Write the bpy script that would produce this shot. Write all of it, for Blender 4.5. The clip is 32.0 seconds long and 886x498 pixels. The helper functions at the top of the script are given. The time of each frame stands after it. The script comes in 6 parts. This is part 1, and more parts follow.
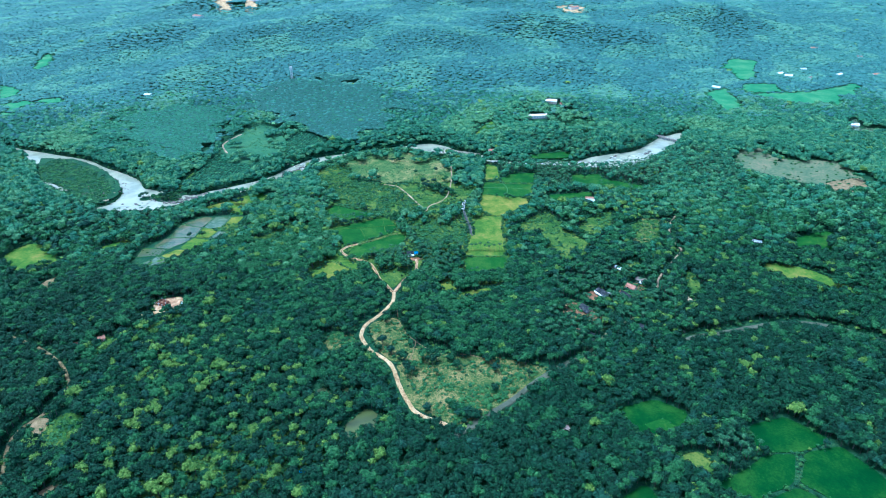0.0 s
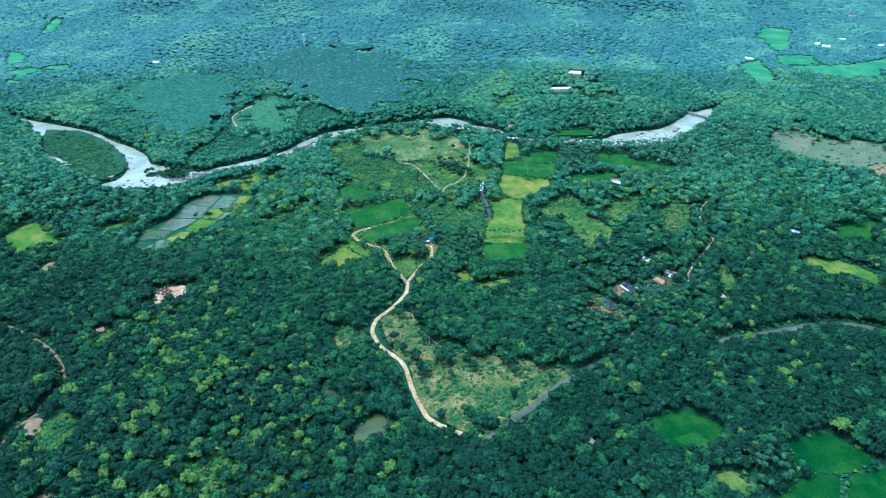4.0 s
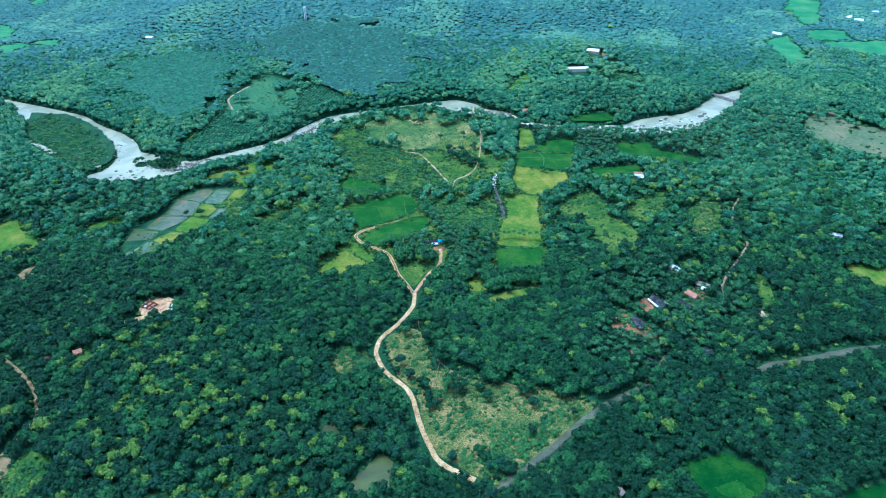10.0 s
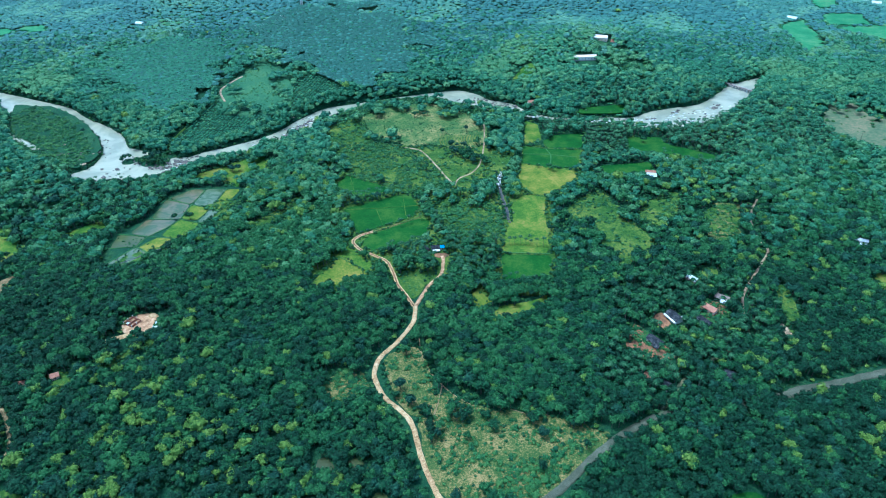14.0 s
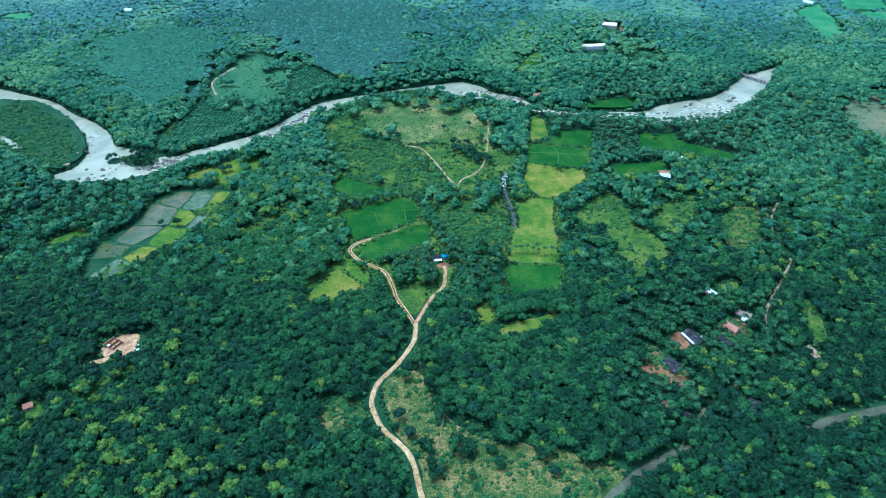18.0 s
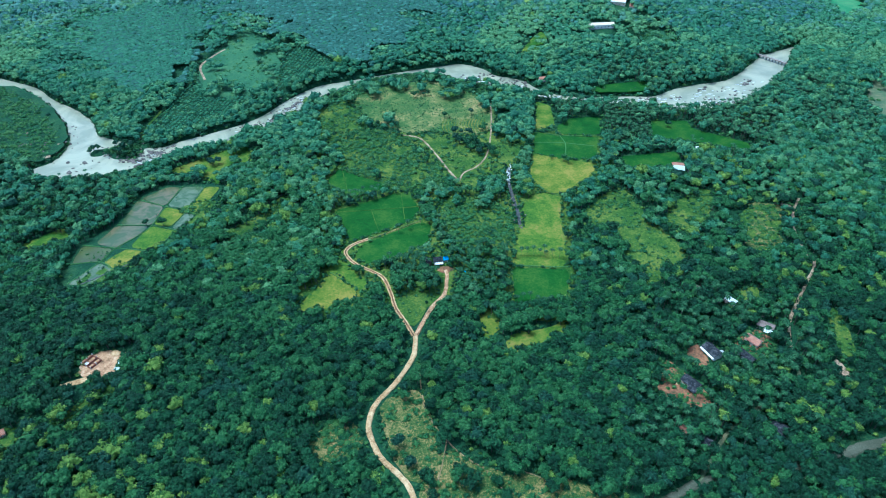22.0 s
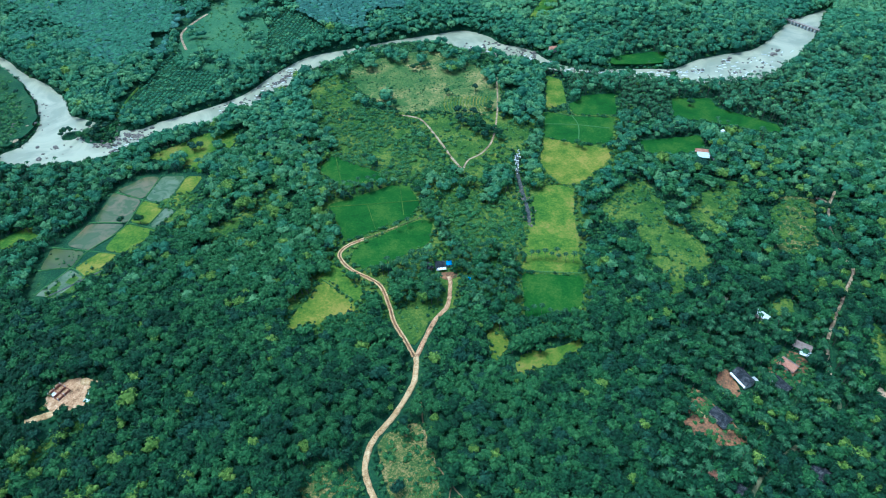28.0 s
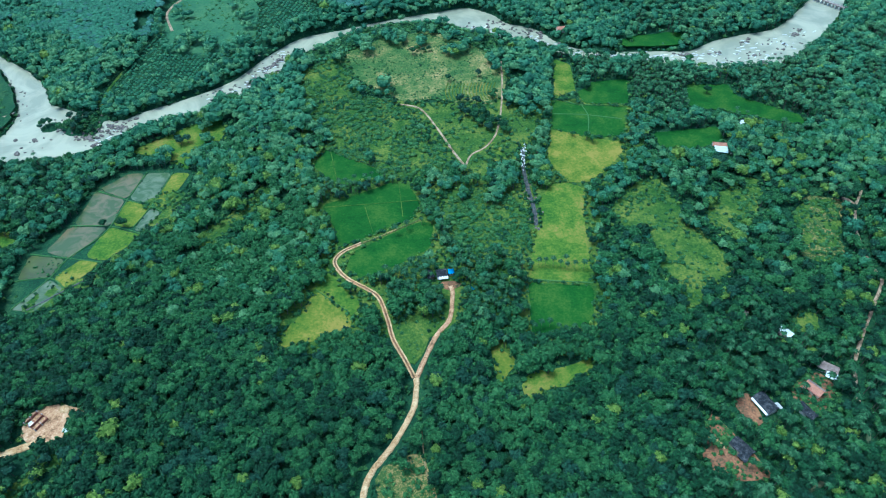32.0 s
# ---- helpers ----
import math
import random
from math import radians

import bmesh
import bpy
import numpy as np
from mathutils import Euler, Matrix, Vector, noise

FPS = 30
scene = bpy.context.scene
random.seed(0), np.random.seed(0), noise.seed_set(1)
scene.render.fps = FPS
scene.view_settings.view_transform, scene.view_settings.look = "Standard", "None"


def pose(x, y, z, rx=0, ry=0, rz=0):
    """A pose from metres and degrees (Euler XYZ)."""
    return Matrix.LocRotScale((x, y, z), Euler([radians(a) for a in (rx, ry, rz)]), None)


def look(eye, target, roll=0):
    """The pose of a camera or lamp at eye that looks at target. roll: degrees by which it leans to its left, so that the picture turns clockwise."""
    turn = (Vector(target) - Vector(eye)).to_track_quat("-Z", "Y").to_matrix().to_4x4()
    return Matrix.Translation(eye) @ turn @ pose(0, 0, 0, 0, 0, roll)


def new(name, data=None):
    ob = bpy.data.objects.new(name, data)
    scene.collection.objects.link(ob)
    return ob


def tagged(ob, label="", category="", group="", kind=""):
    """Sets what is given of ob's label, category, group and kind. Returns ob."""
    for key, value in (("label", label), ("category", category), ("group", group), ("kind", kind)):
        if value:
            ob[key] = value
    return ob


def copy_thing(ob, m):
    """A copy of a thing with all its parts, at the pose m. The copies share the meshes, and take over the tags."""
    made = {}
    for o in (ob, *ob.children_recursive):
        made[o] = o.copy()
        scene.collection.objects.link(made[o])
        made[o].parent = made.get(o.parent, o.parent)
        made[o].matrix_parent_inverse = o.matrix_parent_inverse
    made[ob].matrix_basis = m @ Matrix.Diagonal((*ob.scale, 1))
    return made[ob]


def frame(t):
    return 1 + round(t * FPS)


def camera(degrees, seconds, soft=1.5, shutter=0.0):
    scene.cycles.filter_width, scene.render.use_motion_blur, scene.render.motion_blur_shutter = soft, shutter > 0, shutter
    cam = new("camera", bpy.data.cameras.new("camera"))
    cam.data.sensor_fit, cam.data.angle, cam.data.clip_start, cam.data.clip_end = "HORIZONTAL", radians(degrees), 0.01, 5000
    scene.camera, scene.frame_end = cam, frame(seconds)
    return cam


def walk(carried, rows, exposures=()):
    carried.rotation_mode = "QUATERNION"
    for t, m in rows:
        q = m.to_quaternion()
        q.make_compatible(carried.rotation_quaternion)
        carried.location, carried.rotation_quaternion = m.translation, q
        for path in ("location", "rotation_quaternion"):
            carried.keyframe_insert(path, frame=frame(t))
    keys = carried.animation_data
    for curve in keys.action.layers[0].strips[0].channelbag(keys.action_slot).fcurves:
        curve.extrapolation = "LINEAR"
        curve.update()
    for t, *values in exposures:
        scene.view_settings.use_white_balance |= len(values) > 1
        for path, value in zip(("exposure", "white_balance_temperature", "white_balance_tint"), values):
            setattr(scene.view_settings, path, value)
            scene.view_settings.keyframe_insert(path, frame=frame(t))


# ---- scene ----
from mathutils.geometry import delaunay_2d_cdt

# ---- camera and walk ----
cam = camera(68.7, 32.0, soft=1.05)
PATH = [
    (0, (23.77, -500.70, 293.15), (27.419, -411.391, 248.303), -0.76),
    (0.5, (23.74, -496.15, 293.37), (27.359, -407.184, 247.850), -0.74),
    (1, (23.73, -491.54, 293.68), (27.369, -402.884, 247.550), -0.75),
    (1.5, (23.74, -486.85, 294.01), (27.358, -398.486, 247.332), -0.77),
    (2, (23.74, -482.09, 294.33), (26.981, -394.027, 247.062), -0.78),
    (2.5, (23.76, -477.29, 294.61), (26.378, -389.514, 246.770), -0.77),
    (3, (23.82, -472.51, 294.81), (25.785, -385.014, 246.426), -0.76),
    (3.5, (23.86, -467.69, 295.00), (25.382, -380.504, 246.052), -0.72),
    (5.5, (23.57, -448.66, 295.91), (24.214, -362.437, 245.267), -0.72),
    (6, (23.43, -443.96, 296.16), (23.950, -357.978, 245.098), -0.72),
    (7, (22.95, -434.61, 296.83), (23.330, -349.008, 245.148), -0.75),
    (8, (22.42, -425.13, 297.27), (22.698, -339.915, 244.941), -0.75),
    (9, (21.84, -415.61, 297.62), (22.071, -330.796, 244.636), -0.77),
    (10, (21.49, -406.12, 298.20), (21.691, -321.717, 244.576), -0.81),
    (11, (21.26, -396.72, 298.81), (21.355, -312.723, 244.536), -0.83),
    (12, (21.09, -387.13, 299.44), (21.156, -303.575, 244.499), -0.89),
    (13, (21.07, -377.51, 300.00), (21.071, -294.371, 244.427), -0.93),
    (14, (20.98, -367.99, 300.17), (20.965, -285.281, 243.963), -0.96),
    (14.5, (20.91, -363.22, 300.29), (20.845, -280.711, 243.794), -0.98),
    (16.5, (21.02, -344.16, 300.68), (20.803, -262.468, 243.004), -1.08),
    (17, (21.04, -339.39, 300.81), (20.809, -257.919, 242.830), -1.12),
    (18, (20.99, -329.89, 301.10), (20.671, -248.856, 242.511), -1.18),
    (19, (21.01, -320.24, 301.29), (20.696, -239.665, 242.070), -1.26),
    (19.5, (21.03, -315.50, 301.32), (20.675, -235.222, 241.696), -1.29),
    (20, (21.04, -310.83, 301.34), (20.623, -230.907, 241.239), -1.33),
    (20.5, (21.11, -306.17, 301.38), (20.665, -226.610, 240.799), -1.36),
    (21, (21.12, -301.44, 301.45), (20.651, -222.265, 240.361), -1.41),
    (22, (21.05, -291.97, 301.72), (20.521, -213.581, 239.634), -1.50),
    (23, (20.88, -282.58, 302.14), (20.322, -204.935, 239.128), -1.53),
    (24, (20.69, -273.22, 302.64), (20.061, -196.416, 238.611), -1.56),
    (25, (20.55, -263.67, 303.05), (19.877, -187.729, 237.998), -1.62),
    (25.5, (20.47, -258.92, 303.26), (19.801, -183.421, 237.694), -1.64),
    (27.5, (19.92, -239.96, 303.89), (19.233, -166.277, 236.287), -1.70),
    (28, (19.84, -235.21, 304.10), (19.109, -161.995, 235.993), -1.70),
    (29, (19.78, -225.57, 304.54), (18.957, -153.298, 235.440), -1.78),
    (30, (19.81, -215.95, 304.86), (18.896, -144.646, 234.750), -1.88),
    (31, (20.00, -206.36, 305.25), (18.997, -136.017, 234.178), -1.96),
    (32, (20.21, -196.98, 305.73), (19.119, -127.606, 233.717), -2.05),
]
EXPOSURES = [(0, 1.06, 4200, -4.5), (13, 0.87, 4280, -6), (32, 0.72, 4500, -9.5)]
walk(cam, [(t, look(eye, target, roll)) for t, eye, target, roll in PATH], EXPOSURES)

# ---- sky and sun: bright overcast ----
world = bpy.data.worlds.new("overcast_sky")
scene.world = world
world.use_nodes = True
wn = world.node_tree.nodes
sky = wn.new("ShaderNodeTexSky")
sky.sky_type = "NISHITA"
sky.sun_disc = False
sky.sun_elevation = radians(74)
sky.sun_rotation = radians(283)
sky.air_density, sky.dust_density, sky.ozone_density = 1.0, 5.0, 1.0
world.node_tree.links.new(sky.outputs["Color"], wn["Background"].inputs["Color"])
wn["Background"].inputs["Strength"].default_value = 0.15
sun_data = bpy.data.lights.new("sun", "SUN")
sun_data.energy, sun_data.angle, sun_data.color = 1.35, radians(20), (1.0, 0.97, 0.92)
sun = new("sun", sun_data)
sun.matrix_world = look((0, 0, 600), (150, -35, 60))

# ---- materials ----
def material(name):
    m = bpy.data.materials.new(name)
    m.use_nodes = True
    nt = m.node_tree
    return m, nt, nt.nodes["Principled BSDF"]


def ramp_node(nt, stops):
    r = nt.nodes.new("ShaderNodeValToRGB")
    while len(r.color_ramp.elements) < len(stops):
        r.color_ramp.elements.new(0.5)
    for e, (p, c) in zip(r.color_ramp.elements, stops):
        e.position, e.color = p, (*c, 1)
    return r


def noise_node(nt, scale, detail=4.0, rough=0.6, distort=0.0):
    co = nt.nodes.new("ShaderNodeNewGeometry")
    n = nt.nodes.new("ShaderNodeTexNoise")
    n.inputs["Scale"].default_value = scale
    n.inputs["Detail"].default_value = detail
    n.inputs["Roughness"].default_value = rough
    n.inputs["Distortion"].default_value = distort
    nt.links.new(co.outputs["Position"], n.inputs["Vector"])
    return n


def mix_node(nt, fac, a, b, mode="MIX"):
    x = nt.nodes.new("ShaderNodeMix")
    x.data_type, x.blend_type = "RGBA", mode
    for sock, val in ((x.inputs[0], fac), (x.inputs[6], a), (x.inputs[7], b)):
        if isinstance(val, (int, float)):
            sock.default_value = val
        elif isinstance(val, tuple):
            sock.default_value = (*val, 1)
        else:
            nt.links.new(val, sock)
    return x.outputs[2]


def bump(nt, bsdf, height, strength, distance):
    b = nt.nodes.new("ShaderNodeBump")
    b.inputs["Strength"].default_value = strength
    b.inputs["Distance"].default_value = distance
    nt.links.new(height, b.inputs["Height"])
    nt.links.new(b.outputs["Normal"], bsdf.inputs["Normal"])


def two_scale(name, stops, big, small, rough=0.9, amount=0.5, dist=0.1, spec=0.12, strength=0.6):
    """A matt surface with blotches of size 1/big and grain of size 1/small."""
    m, nt, b = material(name)
    n1, n2 = noise_node(nt, big, 5, 0.65), noise_node(nt, small, 5, 0.7)
    add = nt.nodes.new("ShaderNodeMix")
    add.inputs[0].default_value = amount
    nt.links.new(n1.outputs["Fac"], add.inputs[2])
    nt.links.new(n2.outputs["Fac"], add.inputs[3])
    wide = nt.nodes.new("ShaderNodeMapRange")
    wide.inputs["From Min"].default_value, wide.inputs["From Max"].default_value = 0.3, 0.7
    nt.links.new(add.outputs[0], wide.inputs["Value"])
    r = ramp_node(nt, stops)
    nt.links.new(wide.outputs["Result"], r.inputs["Fac"])
    nt.links.new(r.outputs["Color"], b.inputs["Base Color"])
    b.inputs["Roughness"].default_value = rough
    b.inputs["Specular IOR Level"].default_value = spec
    bump(nt, b, n2.outputs["Fac"], strength, dist)
    return m


def leafage(name, dark, mid, light, rough=0.7, relief=0.9):
    """Foliage: tone by clump, by stand of trees and by leaf grain; relief of rounded sprays."""
    m, nt, b = material(name)
    geo = nt.nodes.new("ShaderNodeNewGeometry")
    stand, grain = noise_node(nt, 0.09, 4, 0.65), noise_node(nt, 1.5, 5, 0.85)
    a = nt.nodes.new("ShaderNodeMix")
    a.inputs[0].default_value = 0.5
    nt.links.new(stand.outputs["Fac"], a.inputs[2])
    nt.links.new(geo.outputs["Random Per Island"], a.inputs[3])
    c = nt.nodes.new("ShaderNodeMix")
    c.inputs[0].default_value = 0.45
    nt.links.new(a.outputs[0], c.inputs[2])
    vivid = nt.nodes.new("ShaderNodeMapRange")
    vivid.inputs["From Min"].default_value, vivid.inputs["From Max"].default_value = 0.28, 0.72
    nt.links.new(grain.outputs["Fac"], vivid.inputs["Value"])
    nt.links.new(vivid.outputs["Result"], c.inputs[3])
    r = ramp_node(nt, [(0.30, dark), (0.5, mid), (0.70, light)])
    nt.links.new(c.outputs[0], r.inputs["Fac"])
    nt.links.new(r.outputs["Color"], b.inputs["Base Color"])
    b.inputs["Roughness"].default_value = rough
    b.inputs["Specular IOR Level"].default_value = 0.2
    cell = nt.nodes.new("ShaderNodeTexVoronoi")
    cell.feature = "SMOOTH_F1"
    cell.inputs["Scale"].default_value = 0.8
    cell.inputs["Smoothness"].default_value = 0.3
    nt.links.new(geo.outputs["Position"], cell.inputs["Vector"])
    h = nt.nodes.new("ShaderNodeMath")
    h.operation = "MULTIPLY_ADD"
    h.inputs[1].default_value = -1.0
    nt.links.new(cell.outputs["Distance"], h.inputs[0])
    nt.links.new(grain.outputs["Fac"], h.inputs[2])
    bump(nt, b, h.outputs[0], 0.85, relief)
    return m


M_GROUND = two_scale("undergrowth", [(0.2, (0.010, 0.034, 0.017)), (0.5, (0.020, 0.060, 0.026)), (0.68, (0.036, 0.086, 0.030)), (0.85, (0.07, 0.105, 0.038))], 0.05, 0.9, amount=0.65, dist=0.7)
M_LEAF = [
    leafage("leaves_deep", (0.0062, 0.026, 0.0105), (0.0115, 0.043, 0.0175), (0.0240, 0.078, 0.030), relief=0.8),
    leafage("leaves_mid", (0.0090, 0.037, 0.0132), (0.0180, 0.064, 0.0225), (0.0380, 0.110, 0.038), relief=0.8),
    leafage("leaves_blue", (0.0105, 0.037, 0.0195), (0.0190, 0.060, 0.0320), (0.0380, 0.102, 0.054), relief=0.8),
    leafage("leaves_yellow", (0.042, 0.098, 0.014), (0.110, 0.190, 0.027), (0.21, 0.290, 0.052), relief=0.6),
    leafage("leaves_light", (0.0155, 0.061, 0.0175), (0.036, 0.108, 0.0310), (0.076, 0.172, 0.052), relief=0.7),
]
# leaf tones paled, blued and low in contrast: distance haze painted into the colour
M_HAZE_LEAF = [
    leafage("hazed_leaves_blue", (0.048, 0.116, 0.099), (0.058, 0.138, 0.117), (0.071, 0.163, 0.136), relief=0.15),
    leafage("hazed_leaves_green", (0.058, 0.138, 0.103), (0.071, 0.163, 0.121), (0.087, 0.190, 0.138), relief=0.15),
    leafage("hazed_leaves_pale", (0.085, 0.180, 0.116), (0.105, 0.212, 0.134), (0.130, 0.248, 0.152), relief=0.15),
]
# tones between near and far leaves: a thinner haze painted into the colour
M_THIN_HAZE = [
    leafage("thin_haze_leaves_deep", (0.027, 0.088, 0.046), (0.042, 0.125, 0.065), (0.068, 0.178, 0.090), relief=0.5),
    leafage("thin_haze_leaves_green", (0.036, 0.112, 0.052), (0.059, 0.160, 0.072), (0.094, 0.218, 0.096), relief=0.5),
    leafage("thin_haze_leaves_pale", (0.064, 0.156, 0.062), (0.100, 0.210, 0.082), (0.152, 0.276, 0.106), relief=0.5),
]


def frond_material():
    m, nt, b = material("palm_fronds")
    geo = nt.nodes.new("ShaderNodeNewGeometry")
    grain = noise_node(nt, 1.4, 3, 0.7)
    a = nt.nodes.new("ShaderNodeMix")
    a.inputs[0].default_value = 0.5
    nt.links.new(geo.outputs["Random Per Island"], a.inputs[2])
    nt.links.new(grain.outputs["Fac"], a.inputs[3])
    r = ramp_node(nt, [(0.25, (0.011, 0.038, 0.013)), (0.5, (0.026, 0.074, 0.026)), (0.78, (0.066, 0.132, 0.056))])
    nt.links.new(a.outputs[0], r.inputs["Fac"])
    nt.links.new(r.outputs["Color"], b.inputs["Base Color"])
    b.inputs["Roughness"].default_value = 0.7
    b.inputs["Specular IOR Level"].default_value = 0.15
    return m


M_PALM = frond_material()
# dull plantation green, made paler and bluer with some painted haze
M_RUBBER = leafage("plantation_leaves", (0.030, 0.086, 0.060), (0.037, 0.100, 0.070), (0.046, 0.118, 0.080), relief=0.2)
M_SHRUB = leafage("shrub_leaves", (0.024, 0.078, 0.019), (0.046, 0.116, 0.027), (0.088, 0.164, 0.040), relief=0.35)
M_BARK = two_scale("bark", [(0.3, (0.05, 0.05, 0.038)), (0.7, (0.13, 0.12, 0.10))], 0.8, 6, dist=0.05)
M_PADDY = two_scale("young_rice", [(0.25, (0.012, 0.054, 0.007)), (0.5, (0.022, 0.078, 0.009)), (0.78, (0.056, 0.112, 0.015))], 0.04, 0.7, dist=0.15, amount=0.36, spec=0.12)
# young rice made darker: the lens's corner dimming is painted into the colour
M_VIGNETTE_RICE = two_scale("vignetted_rice", [(0.25, (0.007, 0.036, 0.007)), (0.5, (0.012, 0.052, 0.008)), (0.78, (0.030, 0.082, 0.011))], 0.04, 0.7, dist=0.15, amount=0.36, spec=0.08)
M_GRASS = two_scale("bright_grass", [(0.26, (0.034, 0.094, 0.012)), (0.5, (0.085, 0.142, 0.016)), (0.72, (0.17, 0.172, 0.030)), (0.9, (0.21, 0.16, 0.05))], 0.05, 0.6, dist=0.2, amount=0.4, spec=0.1)
M_RIPE = two_scale("yellowing_grass", [(0.28, (0.060, 0.116, 0.013)), (0.5, (0.118, 0.152, 0.018)), (0.75, (0.23, 0.195, 0.038))], 0.05, 0.6, dist=0.2, amount=0.4, spec=0.1)
M_SCRUB = two_scale("scrub_grass", [(0.20, (0.026, 0.068, 0.018)), (0.42, (0.058, 0.096, 0.024)), (0.54, (0.125, 0.125, 0.036)), (0.74, (0.28, 0.20, 0.082))], 0.07, 0.9, dist=0.4, amount=0.6, spec=0.1)
M_MEADOW = two_scale("rough_grass", [(0.25, (0.024, 0.068, 0.013)), (0.5, (0.060, 0.112, 0.018)), (0.75, (0.14, 0.165, 0.030))], 0.05, 0.6, dist=0.5, amount=0.5, spec=0.1)
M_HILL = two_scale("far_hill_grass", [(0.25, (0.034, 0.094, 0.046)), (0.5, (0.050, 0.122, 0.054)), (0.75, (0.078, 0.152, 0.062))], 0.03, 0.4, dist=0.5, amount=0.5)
M_CROP = two_scale("weedy_crop_land", [(0.22, (0.030, 0.082, 0.022)), (0.45, (0.070, 0.122, 0.032)), (0.60, (0.14, 0.155, 0.048)), (0.82, (0.32, 0.25, 0.105))], 0.045, 0.6, dist=0.4, amount=0.45, spec=0.1)
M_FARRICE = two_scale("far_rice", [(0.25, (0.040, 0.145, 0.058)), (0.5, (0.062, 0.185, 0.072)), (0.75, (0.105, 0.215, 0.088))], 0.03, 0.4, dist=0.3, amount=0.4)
M_FALLOW = two_scale("fallow_soil", [(0.2, (0.055, 0.105, 0.052)), (0.5, (0.110, 0.135, 0.068)), (0.8, (0.20, 0.165, 0.092))], 0.03, 0.3, dist=0.2)
M_DIRT = two_scale("pale_earth", [(0.2, (0.20, 0.115, 0.048)), (0.45, (0.42, 0.265, 0.122)), (0.8, (0.62, 0.46, 0.26))], 0.2, 1.1, dist=0.08)
M_SITE = two_scale("orange_earth", [(0.22, (0.13, 0.080, 0.042)), (0.42, (0.32, 0.180, 0.092)), (0.6, (0.46, 0.28, 0.15)), (0.82, (0.60, 0.43, 0.27))], 0.22, 0.9, dist=0.1)
M_RUST = two_scale("red_earth", [(0.2, (0.04, 0.060, 0.024)), (0.42, (0.14, 0.075, 0.042)), (0.62, (0.25, 0.120, 0.060)), (0.85, (0.33, 0.19, 0.095))], 0.15, 0.9, dist=0.06)
M_ASPHALT = two_scale("worn_asphalt", [(0.2, (0.050, 0.056, 0.035)), (0.5, (0.082, 0.090, 0.060)), (0.8, (0.145, 0.148, 0.105))], 0.12, 2.0, rough=0.85, dist=0.02, spec=0.1)
M_ROCK = two_scale("river_rock", [(0.2, (0.05, 0.047, 0.042)), (0.5, (0.12, 0.105, 0.092)), (0.8, (0.26, 0.22, 0.19))], 0.5, 2.5, dist=0.15)
M_WETROCK = two_scale("wet_rock", [(0.2, (0.025, 0.03, 0.03)), (0.5, (0.055, 0.06, 0.06)), (0.8, (0.12, 0.12, 0.11))], 0.4, 2.0, rough=0.5, dist=0.15)
M_TRACK = two_scale("dull_earth", [(0.25, (0.10, 0.085, 0.038)), (0.5, (0.20, 0.145, 0.070)), (0.8, (0.33, 0.23, 0.125))], 0.2, 1.5, dist=0.08)
M_SAND = two_scale("sand_bank", [(0.36, (0.17, 0.12, 0.07)), (0.6, (0.40, 0.29, 0.19))], 0.2, 1.5, dist=0.08)
M_FOAM = two_scale("white_water", [(0.2, (0.40, 0.42, 0.40)), (0.7, (0.66, 0.67, 0.65))], 0.5, 2.5, rough=0.5, dist=0.15)
M_WALL = two_scale("lime_wash", [(0.3, (0.55, 0.53, 0.48)), (0.6, (0.78, 0.77, 0.73))], 0.4, 3, dist=0.02)
M_CREAM = two_scale("cream_render", [(0.3, (0.55, 0.44, 0.32)), (0.6, (0.72, 0.62, 0.48))], 0.4, 3, dist=0.02)
M_BLOCK = two_scale("bare_brick", [(0.3, (0.14, 0.062, 0.042)), (0.6, (0.28, 0.13, 0.085))], 0.6, 4, dist=0.03)
M_SLATE = two_scale("dark_roofing", [(0.3, (0.010, 0.012, 0.015)), (0.55, (0.030, 0.034, 0.040)), (0.72, (0.10, 0.10, 0.10))], 0.5, 3, rough=0.8, dist=0.02)
M_TIN = two_scale("pale_sheet_metal", [(0.3, (0.50, 0.55, 0.58)), (0.6, (0.72, 0.76, 0.78))], 0.3, 3, rough=0.45, dist=0.02)
M_TILE = two_scale("clay_tile", [(0.3, (0.26, 0.11, 0.07)), (0.6, (0.42, 0.21, 0.14))], 0.5, 4, dist=0.03)
M_OLDTILE = two_scale("weathered_tile", [(0.3, (0.14, 0.10, 0.085)), (0.6, (0.27, 0.21, 0.18))], 0.5, 4, dist=0.03)
M_BLUE = two_scale("blue_tarpaulin", [(0.3, (0.02, 0.20, 0.50)), (0.6, (0.05, 0.34, 0.68))], 0.6, 3, rough=0.5, dist=0.05)
M_TURQ = two_scale("turquoise_sheet", [(0.3, (0.42, 0.52, 0.49)), (0.6, (0.55, 0.66, 0.62))], 0.6, 3, rough=0.5, dist=0.05)
M_DARK = two_scale("dark_opening", [(0.3, (0.02, 0.02, 0.02)), (0.6, (0.04, 0.04, 0.045))], 1, 4, dist=0.01)
M_WOOD = two_scale("weathered_wood", [(0.3, (0.12, 0.08, 0.05)), (0.6, (0.26, 0.19, 0.13))], 0.8, 5, dist=0.02)
M_CONCRETE = two_scale("concrete", [(0.3, (0.28, 0.28, 0.27)), (0.6, (0.46, 0.46, 0.44))], 0.3, 3, dist=0.02)


